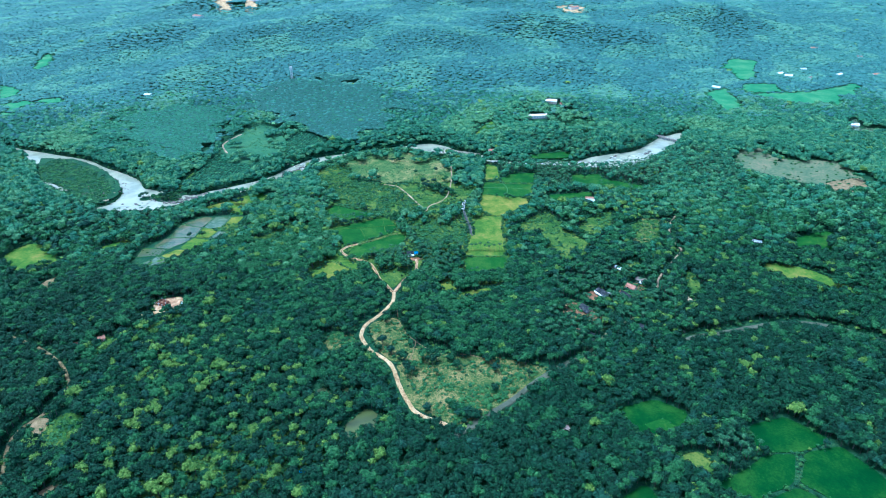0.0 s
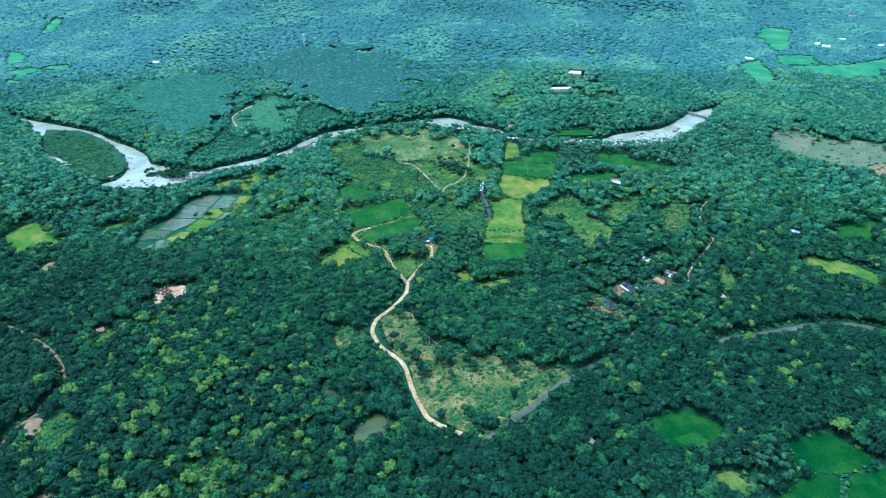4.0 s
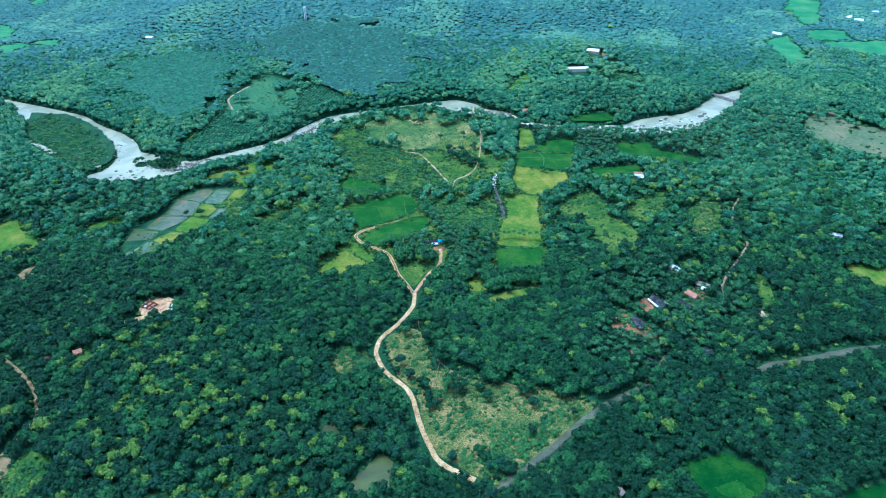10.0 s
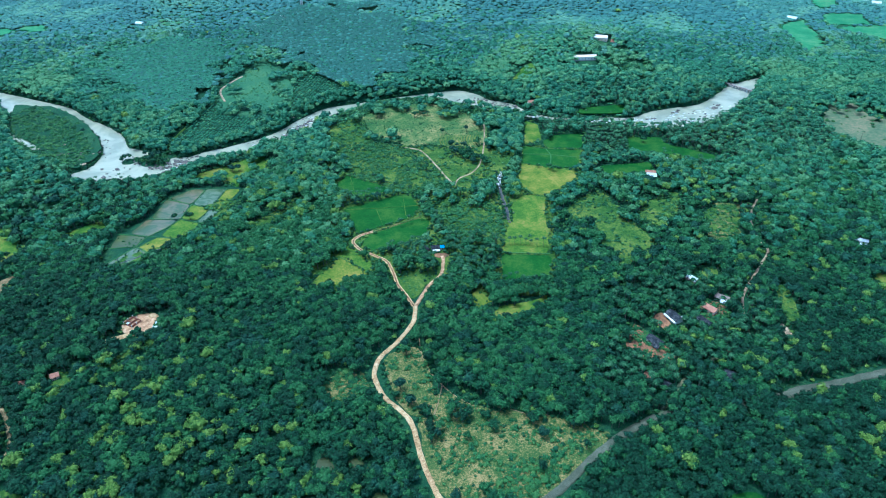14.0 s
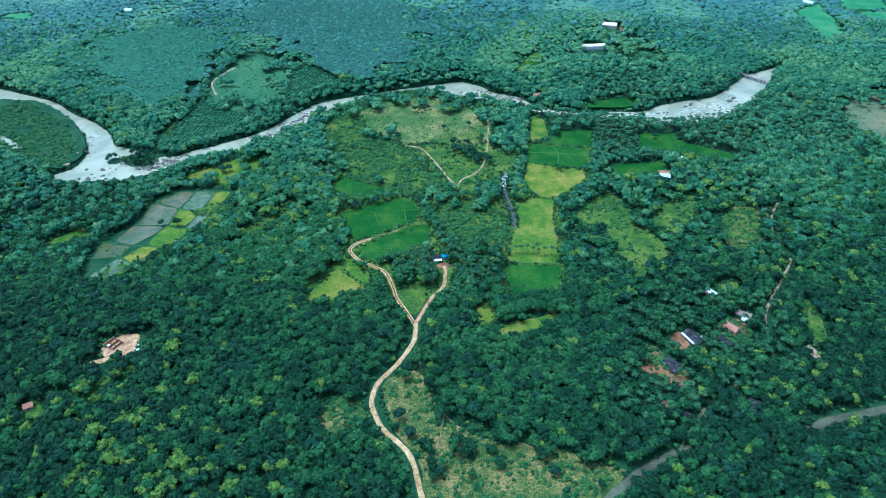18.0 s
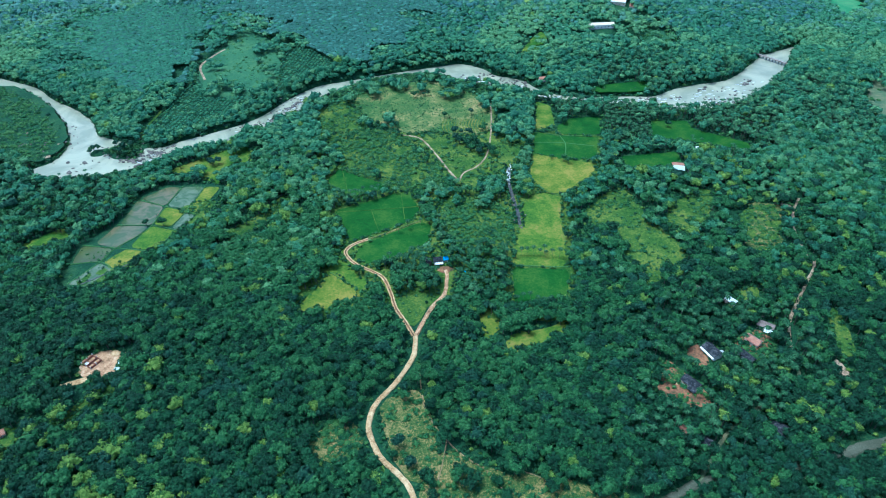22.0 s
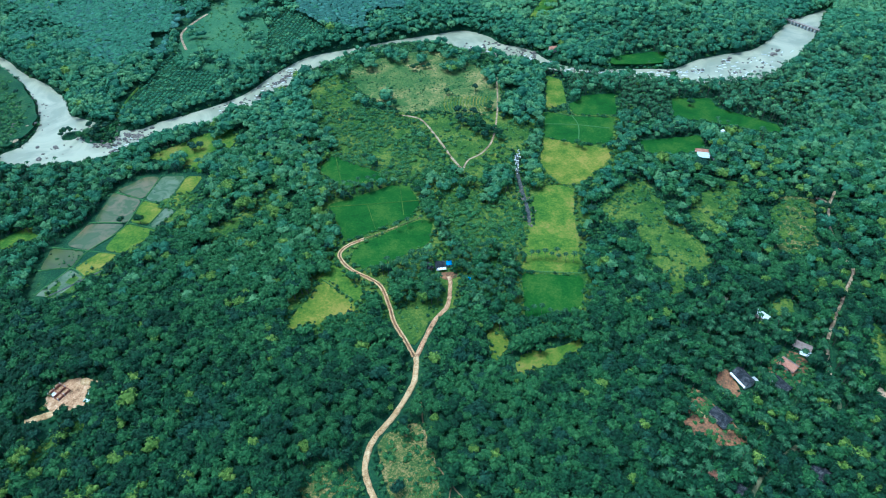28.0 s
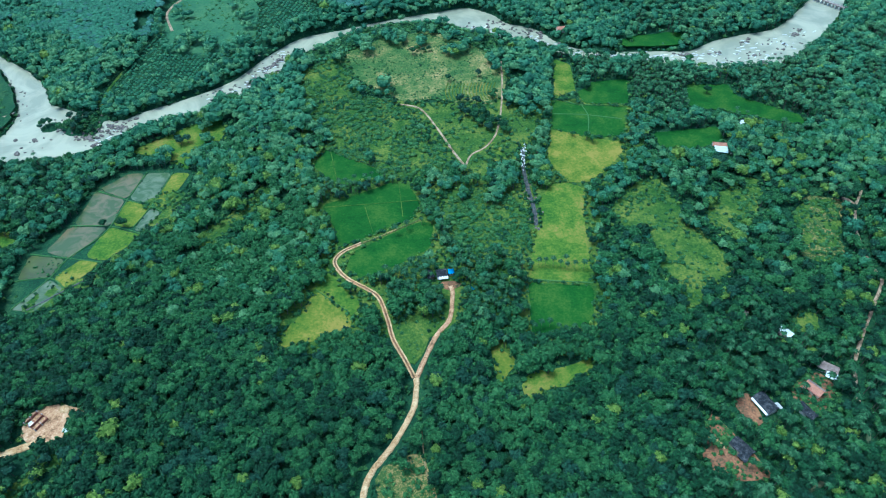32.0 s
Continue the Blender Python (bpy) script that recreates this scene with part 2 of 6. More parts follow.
def water_material(name, shallow, deep, rough, patch=0.03):
    m, nt, b = material(name)
    n1, n2 = noise_node(nt, patch, 4, 0.6, 1.0), noise_node(nt, 0.9, 4, 0.6)
    r = ramp_node(nt, [(0.4, deep), (0.6, shallow)])
    nt.links.new(n1.outputs["Fac"], r.inputs["Fac"])
    nt.links.new(r.outputs["Color"], b.inputs["Base Color"])
    b.inputs["Roughness"].default_value = rough
    b.inputs["IOR"].default_value = 1.33
    bump(nt, b, n2.outputs["Fac"], 0.35, 0.12)
    return m


M_RIVER = water_material("silty_river_water", (0.36, 0.355, 0.245), (0.25, 0.258, 0.178), 0.2)
M_POND = water_material("pond_water", (0.085, 0.105, 0.028), (0.050, 0.062, 0.024), 0.3)
M_FLOOD = water_material("flooded_plot", (0.12, 0.15, 0.085), (0.06, 0.10, 0.04), 0.25, 0.09)
M_MUD = water_material("muddy_plot", (0.135, 0.115, 0.060), (0.06, 0.088, 0.033), 0.2, 0.08)

# ---- lie of the land ----
HILLS = [(-190, -30, 15, 110), (-190, 165, -6, 80), (70, 25, -6, 55), (-50, 100, -6, 55), (190, -60, 6, 80), (228, 545, 22, 75),
         (-170, 900, 40, 260), (-60, 1500, 55, 330), (700, 1900, 50, 400), (-900, 1600, 45, 380), (330, 200, 3, 60),
         (-420, 830, 18, 80), (-350, 1090, 34, 95), (110, 800, 16, 70), (330, 900, 22, 85), (90, 1080, 30, 90), (330, 1300, 44, 110), (-600, 1250, 40, 110),
         (560, 1230, 26, 95), (-190, 1250, 30, 100), (-620, 1900, 60, 140), (150, 1850, 70, 150), (620, 2300, 70, 190), (-300, 2300, 80, 190), (900, 1500, 40, 120)]


def land(x, y):
    return sum(a * np.exp(-((x - hx) ** 2 + (y - hy) ** 2) / (2.0 * s * s)) for hx, hy, a, s in HILLS)


def inside(poly, x, y):
    """Which of the points x, y lie in the polygon."""
    r = np.zeros(np.shape(x), bool)
    for (ax, ay), (bx, by) in zip(poly, poly[1:] + poly[:1]):
        if ay != by:
            r ^= ((ay > y) != (by > y)) & (x < (bx - ax) * (y - ay) / (by - ay) + ax)
    return r


def away(line, x, y, closed=False):
    """How far the points x, y are from a line of points."""
    d = np.full(np.shape(x), 1e9)
    for (ax, ay), (bx, by) in zip(line, line[1:] + (line[:1] if closed else [])):
        ux, uy = bx - ax, by - ay
        t = np.clip(((x - ax) * ux + (y - ay) * uy) / max(ux * ux + uy * uy, 1e-9), 0, 1)
        d = np.minimum(d, np.hypot(x - ax - t * ux, y - ay - t * uy))
    return d


def rounded(pts, n=4, closed=True, wobble=0.0, seed=0):
    """A smooth line through the points."""
    rng = random.Random(seed)
    out, m = [], len(pts)
    for i in range(m if closed else m - 1):
        p = [pts[(i + k) % m] if closed else pts[min(max(i + k, 0), m - 1)] for k in (-1, 0, 1, 2)]
        for j in range(n):
            t = j / n
            q = [0.5 * (2 * p[1][c] + (p[2][c] - p[0][c]) * t + (2 * p[0][c] - 5 * p[1][c] + 4 * p[2][c] - p[3][c]) * t * t
                        + (3 * p[1][c] - p[0][c] - 3 * p[2][c] + p[3][c]) * t ** 3) for c in (0, 1)]
            out.append((q[0] + rng.uniform(-wobble, wobble), q[1] + rng.uniform(-wobble, wobble)))
    if not closed:
        out.append(pts[-1])
    return out


def thing_mesh(name, v, f, mats, idx=None, parent=None, smooth=False):
    """One mesh object from arrays of corners and triangles."""
    v, f = np.asarray(v, np.float32), np.asarray(f, np.int32)
    me = bpy.data.meshes.new(name)
    me.vertices.add(len(v))
    me.vertices.foreach_set("co", v.ravel())
    me.loops.add(f.size)
    me.loops.foreach_set("vertex_index", f.ravel())
    me.polygons.add(len(f))
    me.polygons.foreach_set("loop_start", np.arange(0, f.size, f.shape[1], dtype=np.int32))
    for m in mats:
        me.materials.append(m)
    if idx is not None:
        me.polygons.foreach_set("material_index", np.asarray(idx, np.int32))
    me.polygons.foreach_set("use_smooth", np.full(len(f), smooth))
    me.update(calc_edges=True)
    ob = new(name, me)
    if parent:
        ob.parent = parent
    return ob


def part(name, bm, mat, parent=None, label=""):
    me = bpy.data.meshes.new(name)
    bm.to_mesh(me)
    bm.free()
    me.materials.append(mat)
    ob = new(name, me)
    if parent:
        ob.parent = parent
    if label:
        ob["label"] = label
    return ob


RIVER_N = [(-594, 479), (-548, 456), (-494, 430), (-440, 402), (-407, 371), (-366, 341), (-338, 313), (-324, 288), (-312, 280), (-257, 257), (-237, 268), (-216, 280), (-186, 299), (-166, 319), (-146, 355), (-119, 388), (-83, 402), (-34, 421), (11, 434), (44, 442), (70, 424), (80, 408), (100, 398), (114, 386), (128, 364), (155, 349), (182, 346), (222, 345), (244, 344), (271, 361), (300, 371), (333, 380), (358, 402), (396, 444), (410, 452), (444, 470)]
RIVER_S = [(-600, 475), (-549, 433), (-508, 383), (-487, 402), (-448, 393), (-400, 351), (-365, 309), (-343, 266), (-344, 235), (-356, 222), (-340, 206), (-302, 207), (-273, 211), (-255, 222), (-235, 244), (-211, 258), (-184, 266), (-178, 284), (-155, 289), (-148, 305), (-131, 321), (-124, 344), (-110, 357), (-91, 376), (-66, 396), (-38, 406), (-12, 411), (16, 410), (49, 389), (72, 381), (94, 361), (112, 352), (132, 342), (153, 338), (180, 332), (217, 325), (249, 314), (285, 313), (318, 319), (345, 338), (368, 360), (394, 388), (415, 418), (439, 457)]
RIVER = rounded(RIVER_N + [(455, 476)] + RIVER_S[::-1], 3)
WATER_Z = -2.2

def shore(x, y):
    """How deep in the river's bed the points lie, 0 to 1."""
    x, y = np.atleast_1d(np.asarray(x, float)), np.atleast_1d(np.asarray(y, float))
    wet = np.zeros(x.shape)
    i = (x > -640) & (x < 500) & (y > 170) & (y < 520)
    if i.any():
        d = away(RIVER, x[i], y[i], True) * np.where(inside(RIVER, x[i], y[i]), -1, 1)
        wet[i] = np.clip((13.0 - d) / 16.0, 0, 1)
        islet = np.exp(-((x[i] + 280) ** 2 / 260 + (y[i] - 250) ** 2 / 200)) + np.exp(-((x[i] + 308) ** 2 + (y[i] - 250) ** 2) / 40)
        wet[i] = np.clip(wet[i] - 1.1 * islet, 0, 1)
    return wet


def lie(x, y):
    """The height of the ground, banks included."""
    w = shore(x, y)
    return land(np.atleast_1d(x), np.atleast_1d(y)) * (1 - w) + (WATER_Z - 1.8) * w


# ---- ground ----
def steps(lo, a, b, hi, fine):
    """Grid lines, fine between a and b and ever wider beyond."""
    out = list(np.arange(a, b + 0.1, fine))
    d = fine
    while out[-1] < hi:
        d *= 1.07
        out.append(out[-1] + d)
    d = fine
    while out[0] > lo:
        d *= 1.07
        out.insert(0, out[0] - d)
    return np.array(out)


gx, gy = steps(-7000, -620, 520, 7000, 5.0), steps(-3000, -270, 500, 9000, 5.0)
GX, GY = np.meshgrid(gx, gy)
bank = away(RIVER, GX, GY, True) * np.where(inside(RIVER, GX, GY), -1, 1)
GZ = lie(GX.ravel(), GY.ravel()).reshape(GX.shape)
rs = np.random.RandomState(4)
GZ = GZ + np.where(bank > 8, rs.uniform(-0.12, 0.12, GZ.shape), 0)
k = np.arange(GX.size).reshape(GX.shape)
quads = np.stack([k[:-1, :-1], k[:-1, 1:], k[1:, 1:], k[1:, :-1]], -1).reshape(-1, 4)
ground = thing_mesh("ground", np.stack([GX, GY, GZ], -1).reshape(-1, 3), quads, [M_GROUND], smooth=True)
tagged(ground, "green undergrowth and earth of a wooded river valley", "ground", kind="structure")


def sheet(name, outline, mat, lift, z=None, cell=7.0):
    """A patch that lies on the land, with a low edge round it."""
    xs, ys = [p[0] for p in outline], [p[1] for p in outline]
    a, b = np.meshgrid(np.arange(min(xs), max(xs), cell), np.arange(min(ys), max(ys), cell))
    a, b = a.ravel(), b.ravel()
    keep = inside(outline, a, b) & (away(outline, a, b, True) > cell * 0.5)
    n = len(outline)
    pts = [Vector(p) for p in outline] + [Vector(p) for p in zip(a[keep], b[keep])]
    vs, _, fs, _, _, _ = delaunay_2d_cdt(pts, [(i, (i + 1) % n) for i in range(n)], [], 1, 1e-3)
    bm = bmesh.new()
    zs = [land(p.x, p.y) + lift if z is None else z for p in vs]
    top = [bm.verts.new((p.x, p.y, q)) for p, q in zip(vs, zs)]
    for f in fs:
        face = bm.faces.new([top[i] for i in f])
        face.smooth = True
    bm.normal_update()
    edge = [e for e in bm.edges if e.is_boundary]
    for e in edge:
        e.smooth = False
    low = {}
    for e in edge:
        for v in e.verts:
            if v not in low:
                low[v] = bm.verts.new((v.co.x, v.co.y, v.co.z - lift - 0.6))
    for e in edge:
        p, q = e.verts
        bm.faces.new([p, q, low[q], low[p]])
    bmesh.ops.recalc_face_normals(bm, faces=bm.faces)
    return part(name, bm, mat)


water = sheet("water", rounded([(p[0], p[1]) for p in RIVER], 1), M_RIVER, 0.02, WATER_Z, 14.0)
tagged(water, "pale silty river water with a slight sheen", "river", kind="structure")

def edged(pts, wobble, seed):
    """A plot's outline: straight sides, blunt corners, a little uneven."""
    rng = random.Random(seed)
    out = []
    for (ax, ay), (bx, by) in zip(pts, pts[1:] + pts[:1]):
        d = math.hypot(bx - ax, by - ay)
        c = min(2.5, d * 0.2) / d
        n = max(2, int(d / 7))
        for j in range(n + 1):
            t = c + (1 - 2 * c) * j / n
            out.append((ax + (bx - ax) * t + rng.uniform(-wobble, wobble), ay + (by - ay) * t + rng.uniform(-wobble, wobble)))
    return out


FIELDS, GLADES, SOFT, PLOTS = [], [], set(), set()


def field(name, pts, mat, label, wobble=0.8, lift=0.35, open_land=True, cat="field"):
    soft = name not in ("paddy_field", "flooded_plot")
    line = rounded(pts, 4, True, wobble, len(FIELDS)) if soft else edged(pts, wobble * 0.7, len(FIELDS))
    ob = sheet(name, line, mat, lift)
    tagged(ob, label, cat, kind="structure")
    if open_land:
        if soft and cat == "field":
            SOFT.add(len(FIELDS))
        if not soft or cat == "pond":
            PLOTS.add(len(FIELDS))
        FIELDS.append(line)
    return ob


field("valley_meadow", [(-85, 18), (-84, 100), (-95, 200), (-90, 262), (-20, 268), (90, 266), (165, 258), (172, 200), (130, 150), (120, 60), (108, 22), (60, 14), (0, 30), (-35, 18)], M_MEADOW, "rough grass of the valley floor between the rice fields", 3.0, 0.18, False)
field("plot_margin", [(-239, 168), (-221, 189), (-173, 188), (-182, 142), (-188, 117), (-190, 105), (-203, 86), (-216, 62), (-227, 42), (-245, 46), (-253, 70), (-257, 98), (-243, 126), (-240, 150)], M_GROUND, "weedy ground under the flooded rice plots", 0.5, 0.2)
PLOTS.add(len(FIELDS) - 1)
SOFT.discard(len(FIELDS) - 1)
field("flooded_plot", [(-237, 168), (-221, 187), (-209, 187), (-213, 157)], M_MUD, "muddy flooded rice plot with grey-brown water", 0.4)
field("flooded_plot", [(-208, 187), (-189, 187), (-193, 150), (-211, 157)], M_FLOOD, "flooded rice plot with pale reflecting water", 0.4)
field("paddy_field", [(-188, 187), (-174, 186), (-184, 143), (-192, 149)], M_RIPE, "narrow yellow-green rice plot", 0.4)
field("flooded_plot", [(-239, 166), (-214, 156), (-213, 127), (-239, 128)], M_MUD, "grey-brown flooded rice plot", 0.4)
field("paddy_field", [(-212, 155), (-193, 147), (-197, 124), (-212, 127)], M_RIPE, "yellow-green rice plot between flooded plots", 0.4)
field("flooded_plot", [(-192, 146), (-183, 141), (-189, 118), (-196, 123)], M_FLOOD, "small pale flooded plot beside a tree", 0.4)
field("flooded_plot", [(-241, 126), (-214, 125), (-218, 112), (-227, 93), (-246, 100)], M_MUD, "brownish shallow flooded plot", 0.4)
field("paddy_field", [(-213, 125), (-190, 117), (-191, 107), (-203, 89), (-217, 94), (-216, 112)], M_GRASS, "olive-green rice plot with thin crop", 0.4)
field("paddy_field", [(-218, 92), (-204, 87), (-216, 64), (-229, 74)], M_RIPE, "yellow-green rice plot at the end of the row", 0.4)
field("flooded_plot", [(-255, 97), (-229, 92), (-232, 75), (-251, 72)], M_POND, "green-brown half-dry plot with standing water", 0.4)
field("flooded_plot", [(-231, 73), (-217, 63), (-227, 44), (-243, 47)], M_FLOOD, "pale half-flooded plot overgrown with weeds", 0.4)
field("plot_margin", [(-189, 118), (-176, 128), (-170, 150), (-180, 146), (-190, 118), (-193, 96), (-205, 76), (-222, 68), (-236, 50), (-226, 44), (-208, 58), (-192, 82)], M_MEADOW, "grassy margin with a dark ditch beside the flooded plots", 1.5)
field("grass_field", [(-227, 213), (-204, 234), (-184, 248), (-164, 250), (-160, 225), (-179, 215), (-177, 191), (-200, 206)], M_GRASS, "bright grass field beside the river wood")
field("grass_field", [(-390, 97), (-374, 122), (-337, 93), (-329, 59), (-359, 57)], M_GRASS, "bright yellow-green field enclosed by trees")
field("grass_field", [(-308, 94), (-284, 122), (-270, 113), (-282, 101)], M_GRASS, "small light green glade")
field("paddy_field", [(-70, 146), (-23, 167), (-9, 166), (0, 145), (-5, 130), (-32, 117), (-54, 104), (-60, 126)], M_PADDY, "deep green young rice field")
field("paddy_field", [(-82, 192), (-73, 210), (-45, 189), (-24, 188), (-27, 176), (-56, 166), (-73, 176)], M_PADDY, "green rice field above a row of palms")
field("paddy_field", [(-44, 100), (-20, 116), (1, 127), (10, 122), (7, 101), (-15, 87), (-36, 75), (-48, 85)], M_PADDY, "green rice field inside the bend of the dirt road")
field("grass_field", [(-56, 94), (-58, 85), (-41, 63), (-35, 55), (-40, 43), (-63, 64), (-70, 42), (-64, 72)], M_GRASS, "green meadow outside the bend of the dirt road")
field("grass_field", [(-63, 63), (-40, 43), (-42, 33), (-55, 25), (-76, 18), (-75, 33), (-70, 42)], M_RIPE, "yellowish mown meadow beside the wood")
field("paddy_field", [(102, 224), (154, 206), (151, 192), (127, 162), (104, 160), (95, 189)], M_RIPE, "yellow-green ripening rice field")
field("paddy_field", [(98, 162), (116, 156), (111, 116), (109, 82), (107, 66), (69, 72), (75, 98), (84, 146)], M_GRASS, "long light green rice field with dry patches")
field("paddy_field", [(69, 70), (109, 65), (104, 37), (87, 32), (67, 30)], M_PADDY, "green rice field at the end of the long strip")
field("paddy_field", [(117, 329), (131, 319), (129, 275), (110, 270)], M_GRASS, "narrow bright green rice field near the river")
field("paddy_field", [(130, 275), (147, 291), (176, 294), (170, 257), (134, 259)], M_PADDY, "green rice field among palms")
field("paddy_field", [(108, 265), (131, 256), (168, 253), (158, 215), (129, 212), (102, 227)], M_PADDY, "green rice field divided by low bunds")
field("paddy_field", [(224, 283), (259, 281), (259, 264), (301, 232), (298, 219), (281, 226), (239, 245), (218, 250)], M_PADDY, "long green rice field between palm groves")
field("paddy_field", [(180, 217), (232, 222), (232, 205), (212, 196), (182, 198)], M_PADDY, "small green rice field beside a farmhouse")
field("grass_field", [(44, 21), (57, 11), (53, 6), (47, -4), (44, -2)], M_RIPE, "small yellow-green glade in the wood")
field("grass_field", [(58, -8), (64, 3), (83, 6), (98, 13), (98, 4), (84, -6), (72, -8), (63, -16)], M_GRASS, "light green glade in the wood with a yellow end")
field("grass_field", [(189, 362), (239, 369), (237, 350), (187, 348)], M_PADDY, "bright green field on the far river bank")
field("pond", [(-31, -181), (-23, -166), (-16, -158), (-8, -162), (-9, -179), (-20, -184)], M_POND, "green-brown pond among trees", cat="pond")

field("paddy_field", [(153, -167), (180, -160), (198, -174), (187, -191), (163, -195)], M_VIGNETTE_RICE, "deep green rice field in a hollow")
field("paddy_field", [(164, -184), (180, -178), (187, -188), (176, -194)], M_PADDY, "bright green corner of the hollow rice field", lift=0.42)
field("paddy_field", [(232, -188), (260, -181), (279, -204), (254, -211), (228, -211)], M_VIGNETTE_RICE, "deep green rice field below the wood")
field("paddy_field", [(255, -213), (281, -208), (292, -236), (288, -256), (262, -258), (240, -236)], M_VIGNETTE_RICE, "bright green rice plot beside a row of palms")
field("paddy_field", [(190, -234), (214, -223), (230, -213), (250, -213), (236, -236), (206, -247)], M_VIGNETTE_RICE, "deep green rice plot with thin bunds")
field("paddy_field", [(206, -249), (237, -238), (258, -260), (205, -265)], M_VIGNETTE_RICE, "deep green rice plot at the foot of the hill")
field("paddy_field", [(128, -244), (150, -231), (156, -240), (146, -252)], M_VIGNETTE_RICE, "small deep green rice plot in the wood")
field("glade", [(178, -214), (190, -208), (200, -220), (190, -228)], M_MEADOW, "light green grassy rise beside the rice plots")
field("grass_field", [(349, 28), (382, 19), (409, -25), (388, -33), (360, -2)], M_GRASS, "bright green strip of meadow in the wood")
field("grass_field", [(413, 84), (455, 95), (435, 57), (403, 57)], M_PADDY, "small green glade")
field("fallow_field", [(493, 381), (517, 374), (520, 324), (588, 307), (582, 236), (561, 196), (509, 222), (448, 288)], M_FALLOW, "grey-brown fallow field with bare earth")
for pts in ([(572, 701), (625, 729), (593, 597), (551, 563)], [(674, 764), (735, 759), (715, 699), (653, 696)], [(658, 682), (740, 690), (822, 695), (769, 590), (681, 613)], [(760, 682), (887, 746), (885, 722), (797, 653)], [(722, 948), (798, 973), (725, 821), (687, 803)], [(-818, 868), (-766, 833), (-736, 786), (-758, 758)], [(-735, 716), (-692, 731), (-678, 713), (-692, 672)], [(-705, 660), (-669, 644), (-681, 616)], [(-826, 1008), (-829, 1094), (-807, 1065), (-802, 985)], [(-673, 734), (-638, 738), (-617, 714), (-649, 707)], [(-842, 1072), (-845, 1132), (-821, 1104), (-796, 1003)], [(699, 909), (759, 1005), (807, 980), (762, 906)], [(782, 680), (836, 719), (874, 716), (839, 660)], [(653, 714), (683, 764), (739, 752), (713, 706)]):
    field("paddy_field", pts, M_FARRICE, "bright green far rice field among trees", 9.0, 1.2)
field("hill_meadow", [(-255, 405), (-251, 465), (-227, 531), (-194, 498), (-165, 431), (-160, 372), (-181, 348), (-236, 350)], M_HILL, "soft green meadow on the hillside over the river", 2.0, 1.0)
field("scrub_meadow", [(7, -100), (19, -87), (42, -100), (77, -105), (106, -117), (113, -126), (78, -158), (46, -174), (29, -166), (14, -152), (7, -128)], M_SCRUB, "dry olive scrub meadow with tan earth", 1.5)
field("scrub_meadow", [(-18, -60), (4, -48), (15, -88), (6, -106), (-8, -95)], M_SCRUB, "scrubby grass slope beside the dirt road", 1.5)
field("crop_field", [(-76, 337), (-47, 365), (-16, 378), (16, 375), (69, 331), (67, 273), (43, 258), (11, 271), (-15, 267), (-53, 300)], M_CROP, "scrubby crop field planted in rows", 1.5)
field("scrub_meadow", [(132, 138), (170, 148), (186, 113), (196, 81), (184, 62), (156, 37), (157, 64), (144, 99)], M_MEADOW, "light green scrub meadow between woods", 2.0)
field("scrub_meadow", [(205, 105), (225, 120), (240, 150), (228, 160), (205, 140), (195, 118)], M_MEADOW, "open grassy gap in the thin wood", 2.5)
field("scrub_meadow", [(246, 78), (268, 84), (276, 104), (262, 118), (250, 100)], M_SCRUB, "dry grassy gap in the thin wood", 2.5)
field("shrub_land", [(-87, 257), (-52, 278), (-22, 261), (6, 225), (23, 186), (-10, 168), (-45, 190), (-78, 213)], M_MEADOW, "green shrub land with low bushes", 2.0)
field("shrub_land", [(-112, 300), (-96, 330), (-74, 345), (-70, 330), (-55, 300), (-60, 270), (-90, 262)], M_MEADOW, "shrub land sloping to the river wood", 3.0)
field("shrub_land", [(23, 155), (55, 150), (73, 135), (70, 98), (43, 92), (14, 106)], M_MEADOW, "light green shrub land beside the stream", 2.0)
field("scrub_meadow", [(265, 137), (290, 133), (278, 114), (266, 120)], M_SCRUB, "small pale clearing beside a footpath", 1.0)
field("grass_field", [(-16, 31), (-2, 44), (9, 38), (2, 13), (-5, 10)], M_MEADOW, "grass triangle between the two dirt roads", 0.6)
field("river_island", [(-507, 398), (-485, 398), (-447, 389), (-398, 345), (-365, 305), (-345, 266), (-349, 238), (-363, 233), (-414, 260), (-466, 317)], M_GROUND, "low green river island with bare rock", 2.5, 0.6, False, "island")
FIELDS.append(rounded([(-507, 398), (-485, 398), (-447, 389), (-398, 345), (-365, 305), (-345, 266), (-349, 238), (-363, 233), (-414, 260), (-466, 317)]))
field("scrub_meadow", [(-150, -194), (-103, -177), (-53, -178), (-34, -191), (-54, -217), (-113, -228), (-147, -221)], M_MEADOW, "rough green meadow with yellow bushes", 2.0, 0.35, False)
field("grass_field", [(-219, -174), (-214, -157), (-198, -161), (-199, -175), (-205, -189)], M_MEADOW, "small green weedy meadow", 0.8)
field("bare_ground", [(-229, -171), (-230, -161), (-222, -160), (-219, -169), (-222, -175)], M_TRACK, "tan plot with plant rows", 0.5)
field("bare_ground", [(-198, -218), (-192, -214), (-184, -219), (-184, -224), (-197, -224)], M_TRACK, "tan bare earth patch in bushes", 0.5)
field("scrub_meadow", [(-55, -88), (-46, -71), (-32, -71), (-27, -87), (-39, -95)], M_SCRUB, "small rough clearing in the wood", 1.0)
field("pond", [(-50, -139), (-45, -136), (-41, -141), (-42, -147), (-47, -147)], M_POND, "small grey pond among trees", cat="pond")
field("pond", [(-33, -139), (-28, -136), (-22, -143), (-27, -145)], M_POND, "small brown pool among trees", cat="pond")
